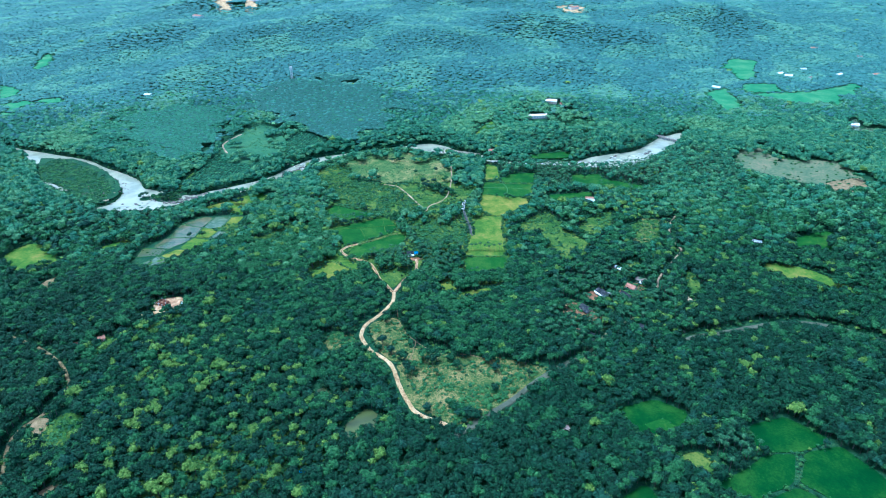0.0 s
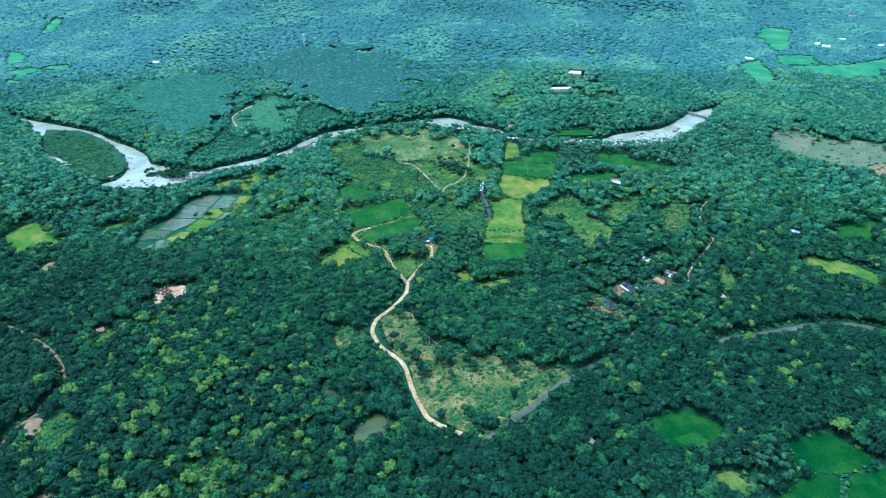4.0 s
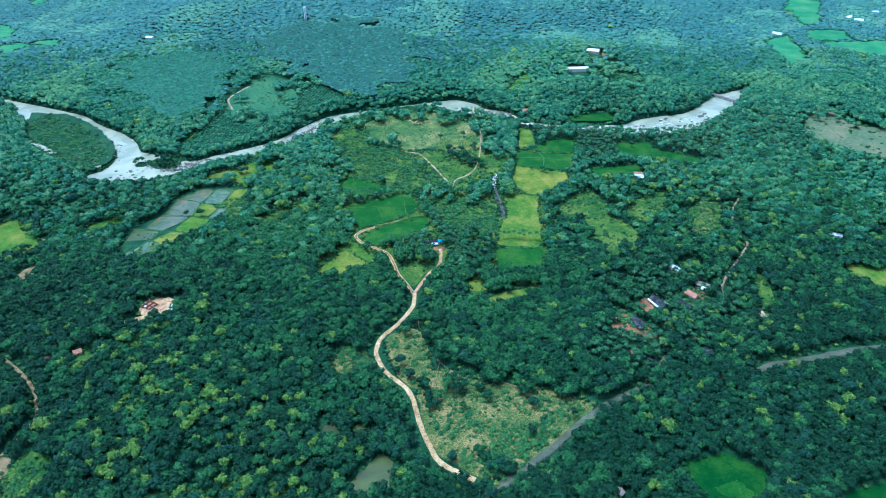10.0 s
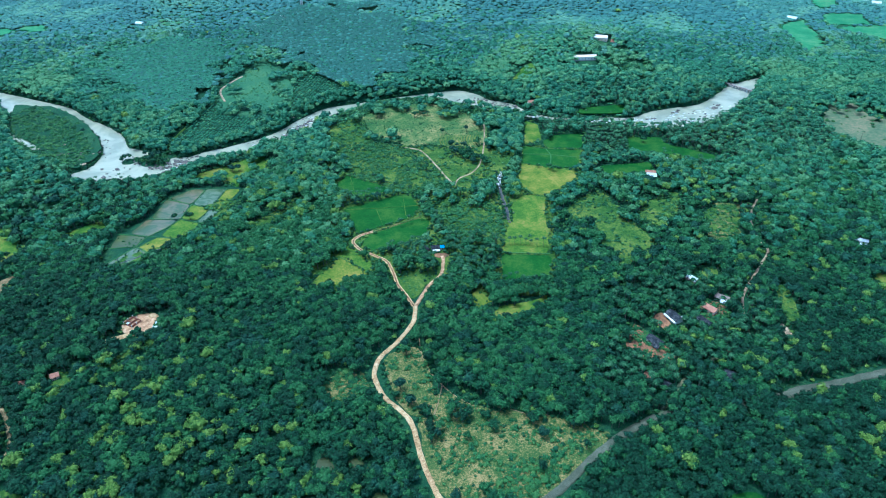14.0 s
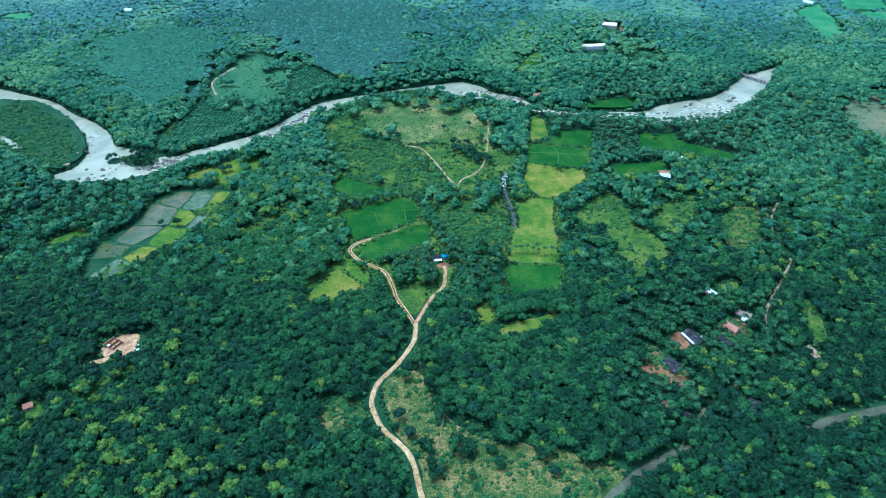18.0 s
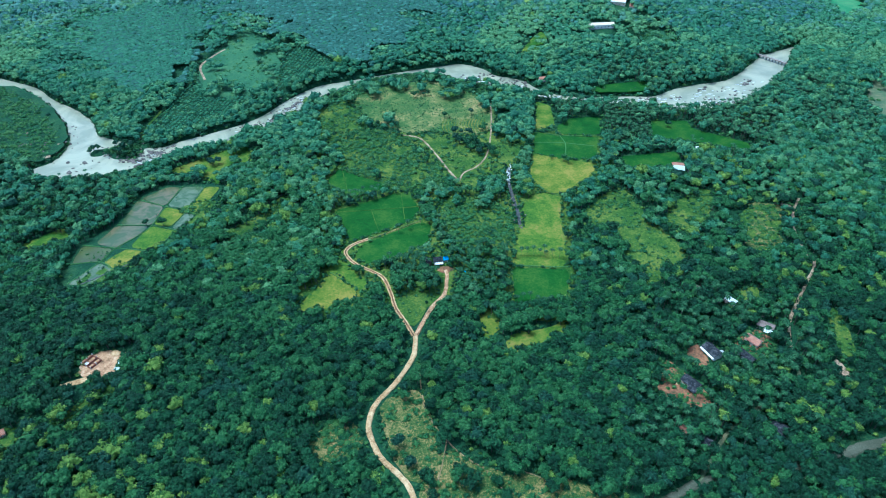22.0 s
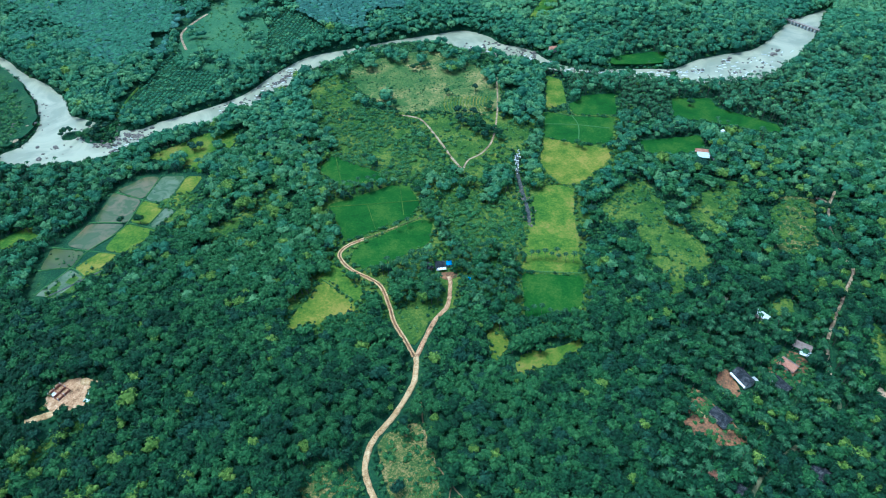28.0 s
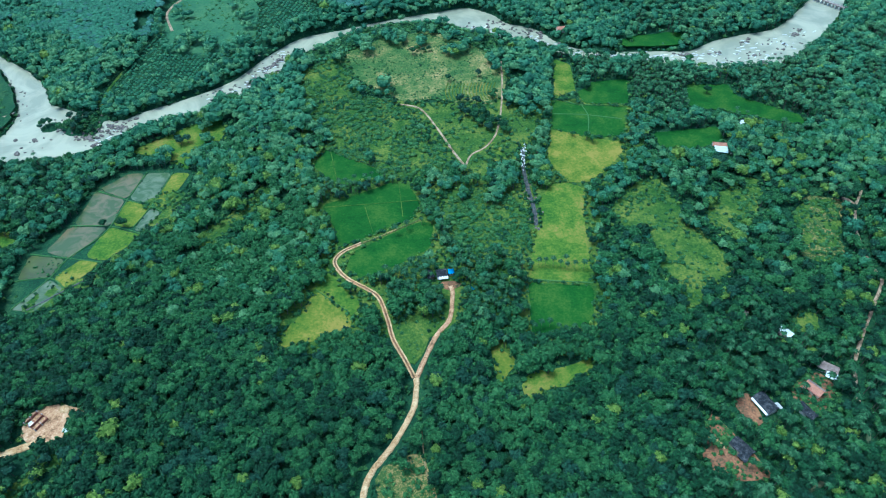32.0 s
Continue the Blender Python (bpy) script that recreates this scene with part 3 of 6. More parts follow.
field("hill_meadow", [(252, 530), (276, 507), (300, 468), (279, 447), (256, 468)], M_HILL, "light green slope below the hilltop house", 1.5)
field("grass_field", [(113, 448), (141, 492), (146, 469), (127, 440)], M_GRASS, "bright green glade on the far bank", 1.5)
field("bare_ground", [(-313, 12), (-318, 28), (-309, 38), (-305, 32), (-309, 22), (-305, 12)], M_TRACK, "tan bare slope in the wood", 0.8)
field("bare_ground", [(-301, 62), (-298, 68), (-294, 67), (-295, 62)], M_TRACK, "small tan clearing in the wood", 0.5)
field("bare_ground", [(253, -31), (255, -43), (251, -49), (248, -39)], M_SAND, "tan bare slope beside the lane", 0.8)
field("shrub_land", [(-12, 259), (20, 262), (65, 265), (89, 248), (88, 214), (66, 194), (50, 167), (35, 179), (13, 227)], M_MEADOW, "light green meadow with bushes between two tracks", 1.5)
field("bare_ground", [(-196, -32), (-192, -23), (-180, -22), (-167, -26), (-176, -31), (-174, -40), (-186, -42), (-194, -40)], M_SITE, "pale bare earth round a building site", 0.8)
field("bare_ground", [(152, -29), (157, -36), (165, -50), (170, -63), (152, -64), (144, -62), (142, -46)], M_RUST, "reddish earth yard with plant beds", 0.8)
field("bare_ground", [(166, -23), (175, -18), (176, -34), (170, -35)], M_RUST, "reddish earth yard beside a house", 0.5)
field("bare_ground", [(197, -16), (214, -6), (221, -16), (202, -33)], M_RUST, "reddish earth yard between houses", 0.5)
field("bare_ground", [(14, 68), (19, 65), (25, 67), (26, 71), (15, 72)], M_RUST, "reddish yard before the house", 0.4)
for pts in ([(257, 128), (284, 132), (274, 98), (247, 85)], [(-143, 100), (-131, 118), (-118, 141), (-108, 165), (-118, 168), (-132, 140), (-148, 118)], [(269, 14), (275, 9), (268, -23), (259, -26), (262, -5)], [(217, 34), (231, 36), (229, 25), (215, 22)], [(253, 92), (271, 97), (261, 79), (249, 78)], [(-229, -77), (-199, -72), (-176, -49), (-168, -49), (-186, -71), (-211, -90)], [(148, 155), (173, 161), (173, 142), (148, 137)], [(-201, 152), (-184, 165), (-171, 161), (-181, 142)]):
    field("glade", pts, M_MEADOW, "rough grass glade between trees", 1.2)
    GLADES.append(FIELDS[-1])
field("bare_ground", [(483, 1664), (535, 1710), (573, 1684), (556, 1582), (499, 1570)], M_DIRT, "far pale quarry ground among woods", 2.0, 1.5)
field("bare_ground", [(-696, 2031), (-634, 2028), (-536, 1669), (-587, 1682)], M_DIRT, "far pale cleared ground among woods", 2.0, 1.5)
field("bare_ground", [(-510, 1737), (-547, 2067), (-503, 1963), (-459, 1580)], M_DIRT, "far pale building ground among woods", 2.0, 1.5)
field("bare_ground", [(530, 231), (578, 241), (564, 202), (519, 201)], M_TRACK, "bare tan earth at the end of the fallow field", 3.0, 0.6)
field("pond", [(730, 499), (739, 498), (709, 443), (693, 433)], M_FLOOD, "far narrow pale pond", 1.0, 1.0, cat="pond")
field("pond", [(714, 449), (740, 453), (749, 443), (706, 428)], M_FLOOD, "far pale pond among fields", 1.0, 1.0, cat="pond")
field("grass_field", [(-84, 268), (-75, 272), (-69, 262), (-78, 256)], M_RIPE, "small bright yellow-green glade", 0.6)
field("grass_field", [(53, 208), (61, 206), (60, 184), (54, 188)], M_RIPE, "small bright yellow-green patch beside the stream", 0.6)
RUBBER = rounded([(-282, 618), (-195, 715), (-46, 681), (7, 598), (-22, 518), (-43, 447), (-105, 431), (-165, 485), (-213, 544)], 4)
RUBBER_WEST = rounded([(-440, 560), (-340, 610), (-285, 570), (-262, 500), (-264, 420), (-282, 335), (-330, 365), (-400, 440)], 4)
YOUNG = rounded([(-266, 285), (-262, 330), (-252, 390), (-236, 352), (-181, 350), (-160, 372), (-165, 431), (-150, 468), (-108, 432), (-100, 412), (-125, 398), (-152, 368), (-172, 340), (-190, 317), (-215, 297), (-245, 276)], 3)

# ---- roads and tracks ----
ROADS = []


def strip(name, line, width, mat, lift, side=0.0, seed=1, parent=None):
    """A ribbon along a line, a little domed, with ragged edges."""
    rng = random.Random(seed)
    v, f = [], []
    n = len(line)
    for i, (x, y) in enumerate(line):
        a, b = line[max(i - 1, 0)], line[min(i + 1, n - 1)]
        d = math.hypot(b[0] - a[0], b[1] - a[1]) or 1
        ux, uy = (b[1] - a[1]) / d, -(b[0] - a[0]) / d
        for s, h in ((-1, -0.5), (-0.9, 0), (-0.4, 0.05), (0.4, 0.05), (0.9, 0), (1, -0.5)):
            w = side + s * width / 2 * (1 + rng.uniform(-0.16, 0.16))
            px, py = x + ux * w, y + uy * w
            v.append((px, py, land(px, py) + lift + h))
    for i in range(n - 1):
        for j in range(5):
            k = i * 6 + j
            f.append((k, k + 6, k + 7, k + 1))
    ob = thing_mesh(name, v, f, [mat], smooth=True, parent=parent)
    return ob


def road(name, pts, width, mat, label, ruts=False, keep=1.0, n=8):
    line = rounded(pts, n, False)
    ob = strip(name, line, width, mat, 0.55, seed=len(ROADS))
    tagged(ob, label, "road", kind="structure")
    if ruts:
        for s in (-1, 1):
            strip("wheel_track", line, 1.0, M_DIRT, 0.62, s * 0.95, len(ROADS) + 5 + s, ob)
    ROADS.append((line, width / 2 + keep))
    return ob


road("dirt_road", [(38, -175), (29, -170), (19, -163), (13, -152), (7, -135), (1, -112), (-6, -102), (-16, -92), (-22, -80), (-24, -71), (-21, -57), (-11, -42), (-2, -23), (0, -12), (0, -1), (10, 27), (19, 42), (21, 62)][:-3], 3.1, M_DIRT, "pale sandy dirt road through scrub and wood", keep=3.4)
road("dirt_road", [(38, -175), (29, -170), (19, -163), (13, -152), (7, -135), (1, -112), (-6, -102), (-16, -92), (-22, -80), (-24, -71), (-21, -57), (-11, -42), (-2, -23), (0, -12), (0, -1), (10, 27), (19, 42), (21, 62)][-4:-1] + [(21, 62), (20, 68)], 2.9, M_SITE, "reddish dirt road that ends at a farmhouse", keep=3.6)
road("dirt_road", [(-1, -1), (-7, 12), (-14, 26), (-18, 41), (-24, 58), (-32, 66), (-45, 75), (-53, 85), (-55, 93), (-50, 101), (-39, 108), (-20, 118), (1, 129)][:11], 2.8, M_RUST, "dirt road with two pale wheel tracks", True, keep=2.8)
road("grass_track", [(-1, -1), (-7, 12), (-14, 26), (-18, 41), (-24, 58), (-32, 66), (-45, 75), (-53, 85), (-55, 93), (-50, 101), (-39, 108), (-20, 118), (1, 129)][10:], 1.6, M_SCRUB, "grassy field track between rice fields", keep=1.0)
road("asphalt_road", [(400, -116), (381, -102), (352, -80), (330, -74), (306, -75), (285, -80), (260, -87), (237, -92), (228, -96)], 5.5, M_ASPHALT, "narrow grey asphalt road between trees", keep=3.5)
road("asphalt_road", [(228, -96), (205, -101), (180, -107), (146, -110)], 5.0, M_ASPHALT, "shaded grey asphalt road under tree crowns", keep=-5.0)
road("asphalt_road", [(144, -111), (128, -119), (106, -134), (85, -153), (74, -162)], 4.8, M_ASPHALT, "grey asphalt road beside the scrub meadow", keep=1.5)
road("asphalt_road", [(74, -162), (63, -170), (42, -186), (25, -199), (10, -211)], 5.5, M_ASPHALT, "grey asphalt road half hidden by tree crowns", keep=-2.0)
road("dirt_track", [(227, -33), (222, -48), (200, -62), (173, -79), (156, -98), (146, -110)], 2.2, M_FALLOW, "grey-brown lane between farmhouses under trees", keep=-1.2)
road("dirt_track", [(307, 142), (296, 128), (291, 135), (296, 128), (287, 105), (282, 74), (283, 61), (266, 38), (240, 3), (230, -21), (227, -33)], 2.0, M_SAND, "narrow reddish footpath through the wood", keep=0.7)
road("dirt_track", [(70, 326), (67, 273), (60, 226), (50, 205), (38, 195), (33, 181)], 1.6, M_SAND, "narrow sandy track beside the crop field", keep=1.0)
road("dirt_track", [(-18, 264), (-1, 256), (13, 228), (24, 201), (32, 184)], 1.8, M_SAND, "narrow sandy track below the crop field", keep=1.0)
road("dirt_track", [(-298, -63), (-273, -78), (-255, -91), (-236, -108), (-222, -130), (-223, -142), (-227, -156), (-235, -168), (-236, -182), (-228, -204), (-222, -222)], 2.4, M_TRACK, "winding earth track through bushes", keep=1.0)
road("dirt_track", [(-201, -49), (-189, -44), (-182, -40)], 4.0, M_DIRT, "short earth track to the building site", keep=1.5)
BED = rounded([(78, 202), (76, 177), (77, 155), (79, 135), (79, 118)], 5, False)
tagged(strip("stream_bed", BED, 3.0, M_WETROCK, 0.5), "dark rocky bed of a small stream", "stream", kind="structure")
ROADS.append((BED, 3.5))

ROADS.append((rounded([(-240, 470), (-247, 458), (-256, 437), (-256, 420), (-243, 392)], 6, False), 3.5))
ROADS.append((rounded([(-272, 272), (-274, 298), (-270, 326)], 4, False), 2.5))

# ---- woods ----
def wave(x, y, s, seed):
    """Smooth patches of size s, from 0 to 1."""
    r = np.random.RandomState(seed)
    o = 0
    for _ in range(5):
        a, p = r.uniform(0, 6.28), r.uniform(0, 6.28)
        q = r.uniform(0.7, 1.6) / s
        o = o + np.sin((x * math.cos(a) + y * math.sin(a)) * q * 6.28 / 2 + p)
    return np.clip(o / 5 + 0.5, 0, 1)


def ico(sub):
    bm = bmesh.new()
    bmesh.ops.create_icosphere(bm, subdivisions=sub, radius=1.0)
    v = np.array([q.co for q in bm.verts])
    f = np.array([[q.index for q in p.verts] for p in bm.faces])
    bm.free()
    return v, f


ICO = {1: ico(1), 2: ico(2)}


def clump(r, sub, centre, size, rough, cut=-0.35):
    """One lump of foliage: a torn, dented cap."""
    v, f = ICO[sub]
    f = f[v[f].mean(1)[:, 2] > cut]
    v = v * (1 + r.uniform(-rough, rough, (len(v), 1))) + r.uniform(-rough, rough, v.shape) * 0.5
    used, inv = np.unique(f, return_inverse=True)
    return v[used] * size + centre, inv.reshape(f.shape)


def join(pieces):
    v, f, n = [], [], 0
    for a, b in pieces:
        v.append(a)
        f.append(b + n)
        n += len(a)
    return np.concatenate(v), np.concatenate(f)


def crown(seed, lumps, sub, leaves, spread=0.62, rough=0.26, tall=0.5, cut=-0.35, spray=0.24):
    """A crown of radius 1 over a stem of height 1: inner lumps, and sprays of leaves all over them."""
    r = np.random.RandomState(seed)
    out, balls = [], []
    for i in range(lumps):
        a = i * 2.4 + r.uniform(-0.4, 0.4)
        d = 0 if i == 0 else spread * math.sqrt(r.uniform(0.35, 1.0))
        s = r.uniform(0.42, 0.6) * (1.15 if i == 0 else 1) * (1.25 if lumps < 3 else 0.85 if lumps > 5 else 1)
        c = np.array([math.cos(a) * d, math.sin(a) * d, 0.72 - 0.55 * d * d * tall - r.uniform(0, 0.18)])
        size = np.array([s, s, s * r.uniform(0.75, 1.05)])
        balls.append((c, size))
        out.append(clump(r, sub, c, size * (0.92 if leaves > 8 else 1), rough, cut))
    n, spots = 0, []
    while n < leaves:
        c, size = balls[r.randint(lumps)]
        d = r.normal(size=3)
        d[2] = abs(d[2]) * 1.1 - 0.25
        d /= np.linalg.norm(d)
        p = c + d * size * r.uniform(0.94, 1.2)
        if any(np.linalg.norm((p - c2) / s2) < 0.9 for c2, s2 in balls):
            continue
        face = d + r.normal(size=3) * 0.42 + np.array([0, 0, 0.2])
        face /= np.linalg.norm(face)
        u = np.cross(face, r.normal(size=3))
        u /= np.linalg.norm(u)
        w = np.cross(face, u)
        ang = np.array([0, 2.1, 4.2]) + r.uniform(-0.4, 0.4, 3)
        rad = spray * r.uniform(0.65, 1.3, 3)
        spots.append(p + (np.cos(ang) * rad)[:, None] * u + (np.sin(ang) * rad)[:, None] * w)
        n += 1
    if leaves:
        out.append((np.concatenate(spots), np.arange(leaves * 3).reshape(-1, 3)))
    return join(out)


def stem(radius, height, sides=5):
    """A tapered trunk with a few short limbs, height 1 at the crown's foot."""
    out = []

    def tube(p, q, a, b):
        ang = np.arange(sides) * 6.283 / sides
        ring = np.stack([np.cos(ang), np.sin(ang), 0 * ang], 1)
        v = np.concatenate([ring * a + p, ring * b + q])
        f = []
        for i in range(sides):
            j = (i + 1) % sides
            f += [(i, j, j + sides), (i, j + sides, i + sides)]
        out.append((v, np.array(f)))

    top = np.array([0.0, 0.0, height])
    tube(np.array([0, 0, -0.6]), top, radius, radius * 0.5)
    for i in range(4):
        a = i * 1.7
        tube(top * (0.72 + 0.06 * i), top + np.array([math.cos(a), math.sin(a), 0.75]) * height * 0.3, radius * 0.45, radius * 0.16)
    return join(out)


def fronds(seed, count, seg, wide):
    """A palm's head of drooping feathered fronds, radius 1."""
    r = np.random.RandomState(seed)
    out = []
    for i in range(count):
        a = i * 2.399 + r.uniform(-0.2, 0.2)
        up, length = r.uniform(0.15, 0.85), r.uniform(0.8, 1.1)
        c, s = math.cos(a), math.sin(a)
        v, f = [], []
        for k in range(seg + 1):
            t = k / seg
            d = length * t * (1 - 0.15 * t)
            z = up * t - (up + 0.35) * t * t * 0.9
            w = wide * math.sin(0.5 + 2.5 * t) * (1 + r.uniform(-0.25, 0.25))
            v += [(c * d - s * w, s * d + c * w, z - w * 0.5), (c * d, s * d, z), (c * d + s * w, s * d - c * w, z - w * 0.5)]
            if k:
                b = 3 * (k - 1)
                for q in (0, 1):
                    f += [(b + q, b + q + 1, b + q + 4), (b + q, b + q + 4, b + q + 3)]
        out.append((np.array(v), np.array(f)))
    return join(out)


def scatter(x0, x1, y0, y1, gap, seed, wedge=True):
    """Spots on a loose lattice, over the part of the valley that opens northwards."""
    r = np.random.RandomState(seed)
    a, b = np.meshgrid(np.arange(x0, x1, gap), np.arange(y0, y1, gap * 0.87))
    a = a + (np.arange(a.shape[0])[:, None] % 2) * gap / 2
    a, b = a + r.uniform(-0.36, 0.36, a.shape) * gap, b + r.uniform(-0.36, 0.36, a.shape) * gap
    a, b = a.ravel(), b.ravel()
    if not wedge:
        return a, b
    seen = np.abs(a - 24 - 0.03 * (b + 502)) < 0.665 * (b + 502) + 100
    return a[seen], b[seen]


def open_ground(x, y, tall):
    """Spots where a tree that tall stands on, or hides from camera, open land."""
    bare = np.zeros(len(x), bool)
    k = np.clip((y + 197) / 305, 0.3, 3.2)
    # lean: how far behind itself the tree hides ground from the camera
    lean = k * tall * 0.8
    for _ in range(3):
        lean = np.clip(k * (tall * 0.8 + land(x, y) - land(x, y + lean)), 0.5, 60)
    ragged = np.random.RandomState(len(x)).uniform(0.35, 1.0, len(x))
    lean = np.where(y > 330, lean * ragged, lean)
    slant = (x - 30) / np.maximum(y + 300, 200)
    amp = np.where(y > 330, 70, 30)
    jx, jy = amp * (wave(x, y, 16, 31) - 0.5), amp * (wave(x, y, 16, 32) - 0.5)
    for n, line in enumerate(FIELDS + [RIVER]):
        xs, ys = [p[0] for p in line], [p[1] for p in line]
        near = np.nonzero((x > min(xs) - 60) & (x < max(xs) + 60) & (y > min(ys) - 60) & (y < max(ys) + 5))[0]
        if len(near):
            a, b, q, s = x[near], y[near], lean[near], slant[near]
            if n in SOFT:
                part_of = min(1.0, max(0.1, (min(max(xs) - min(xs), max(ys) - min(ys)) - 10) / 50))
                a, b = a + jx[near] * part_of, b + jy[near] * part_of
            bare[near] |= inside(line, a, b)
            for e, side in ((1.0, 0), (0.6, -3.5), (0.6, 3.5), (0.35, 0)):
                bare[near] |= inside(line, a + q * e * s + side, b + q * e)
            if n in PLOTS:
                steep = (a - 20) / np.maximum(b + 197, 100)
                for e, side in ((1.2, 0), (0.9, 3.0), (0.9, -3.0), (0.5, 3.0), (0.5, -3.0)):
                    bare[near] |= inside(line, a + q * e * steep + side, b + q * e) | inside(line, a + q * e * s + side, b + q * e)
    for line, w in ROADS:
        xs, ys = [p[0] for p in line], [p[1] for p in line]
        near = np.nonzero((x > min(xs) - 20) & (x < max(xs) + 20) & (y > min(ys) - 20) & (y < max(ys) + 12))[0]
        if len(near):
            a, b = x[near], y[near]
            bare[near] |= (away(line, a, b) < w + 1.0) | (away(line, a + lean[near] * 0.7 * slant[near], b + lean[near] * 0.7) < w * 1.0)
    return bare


def plain_ground(x, y):
    """Spots off every field, road and water."""
    ok = np.ones(len(x), bool)
    for line in FIELDS + [RIVER]:
        ok &= ~inside(line, x, y)
    for line, w in ROADS:
        ok &= away(line, x, y) > max(w - 1.6, 1.4)
    return ok


def tones(x, y, seed):
    """Which foliage each tree has: by stand, with distance haze and vignette painted in."""
    r = np.random.RandomState(seed)
    u = r.uniform(size=len(x))
    g = lambda cx, cy, s: np.exp(-((x - cx) ** 2 + (y - cy) ** 2) / (2 * s * s))
    drift = wave(x, y, 9, 12)
    yellow = np.where(y < 420, 0.012, 0.001) + 0.8 * drift ** 2 * (0.6 * g(-170, -110, 38) + 0.8 * g(-100, -195, 48) + 0.42 * g(-120, 145, 45) + 0.4 * g(250, 105, 60) + 0.2 * g(220, -75, 50))
    olive = 0.15 + np.clip((y + 130) / 170, 0.2, 1) * (0.32 * np.clip((y + 30) / 160, 0, 1) + 0.3 * wave(x, y, 70, 3) ** 2 + 0.35 * g(-120, 140, 60) + 0.3 * g(20, 200, 70) + 0.25 * g(60, -30, 60)) + 0.22 * g(20, -50, 80) + 0.2 * g(-100, 20, 70)
    blue = 0.16 * wave(x, y, 60, 8)
    # more dark leaves near the camera and corners: dark wood plus painted vignette
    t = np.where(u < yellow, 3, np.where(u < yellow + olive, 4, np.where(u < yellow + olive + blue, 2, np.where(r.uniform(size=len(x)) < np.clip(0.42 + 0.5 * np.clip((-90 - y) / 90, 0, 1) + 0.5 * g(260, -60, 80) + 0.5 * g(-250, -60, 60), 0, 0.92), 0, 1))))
    # farther trees swap to paler, bluer leaves: haze put into the colour
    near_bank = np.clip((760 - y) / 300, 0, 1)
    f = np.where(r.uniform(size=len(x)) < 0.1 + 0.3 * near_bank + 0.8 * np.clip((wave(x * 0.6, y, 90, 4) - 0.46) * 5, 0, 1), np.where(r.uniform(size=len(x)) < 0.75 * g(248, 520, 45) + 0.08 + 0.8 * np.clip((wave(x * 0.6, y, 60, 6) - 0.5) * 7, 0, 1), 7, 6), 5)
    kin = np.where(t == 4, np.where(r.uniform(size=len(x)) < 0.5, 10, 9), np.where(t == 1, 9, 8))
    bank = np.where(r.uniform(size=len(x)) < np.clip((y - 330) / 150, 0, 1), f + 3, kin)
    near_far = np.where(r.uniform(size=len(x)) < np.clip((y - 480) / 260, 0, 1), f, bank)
    haze_share = np.clip((y - 30) / 250, 0, 1)
    return np.where((r.uniform(size=len(x)) < haze_share) & (t != 3), near_far, t)


def plant(name, x, y, radius, tall, shapes, mats, tone, label, stems=None, cat="wood", sink=0.0, squat=1.0):
    """Many trees as one growth; every shape stands at its own spots."""
    r = np.random.RandomState(len(name) + len(x))
    z = lie(x, y)
    vs, fs, ids, n = [], [], [], 0
    pick = r.randint(0, len(shapes), len(x))
    turn = r.uniform(0, 6.283, len(x))
    for s, (sv, sf) in enumerate(shapes):
        i = np.nonzero(pick == s)[0]
        if not len(i):
            continue
        c, q = np.cos(turn[i])[:, None], np.sin(turn[i])[:, None]
        px = (sv[None, :, 0] * c - sv[None, :, 1] * q) * radius[i][:, None] + x[i][:, None]
        py = (sv[None, :, 0] * q + sv[None, :, 1] * c) * radius[i][:, None] + y[i][:, None]
        pz = sv[None, :, 2] * radius[i][:, None] * squat + (z[i] + tall[i] - radius[i] * 0.9 - sink)[:, None]
        vs.append(np.stack([px, py, pz], -1).reshape(-1, 3))
        fs.append((sf[None] + (np.arange(len(i)) * len(sv))[:, None, None]).reshape(-1, 3) + n)
        ids.append(np.repeat(tone[i], len(sf)))
        n += len(i) * len(sv)
    if stems is not None:
        sv, sf = stems
        px = sv[None, :, 0] * (radius * 0.1)[:, None] + x[:, None]
        py = sv[None, :, 1] * (radius * 0.1)[:, None] + y[:, None]
        pz = sv[None, :, 2] * (tall - radius * 0.7)[:, None] + z[:, None]
        vs.append(np.stack([px, py, pz], -1).reshape(-1, 3))
        fs.append((sf[None] + (np.arange(len(x)) * len(sv))[:, None, None]).reshape(-1, 3) + n)
        ids.append(np.full(len(x) * len(sf), len(mats) - 1))
    ob = thing_mesh(name, np.concatenate(vs), np.concatenate(fs), mats, np.concatenate(ids), smooth=True)
    return tagged(ob, label, cat, kind="stuff")


POLE = (np.array([(1, 0, -0.1), (-0.5, 0.87, -0.1), (-0.5, -0.87, -0.1), (0.5, 0, 1), (-0.25, 0.43, 1), (-0.25, -0.43, 1)], float),
        np.array([(0, 1, 4), (0, 4, 3), (1, 2, 5), (1, 5, 4), (2, 0, 3), (2, 3, 5)]))
NEAR = [crown(i, 4 + i % 3, 1, 56, spread=0.72, rough=0.2, cut=-0.35, spray=0.23) for i in range(14)]
MID = [crown(20 + i, 2 + i % 2, 1, 24, spread=0.6, rough=0.24, cut=-0.2, spray=0.3) for i in range(12)]
FAR = [crown(40 + i, 1, 1, 15, spread=0.5, rough=0.26, cut=-0.05, spray=0.3) for i in range(8)]
LAST = [crown(50 + i, 1, 1, 3, rough=0.15, cut=0.0, spray=0.35) for i in range(10)]
EVEN = [crown(70 + i, 1, 1, 7, rough=0.14, cut=0.0, spray=0.34) for i in range(6)]

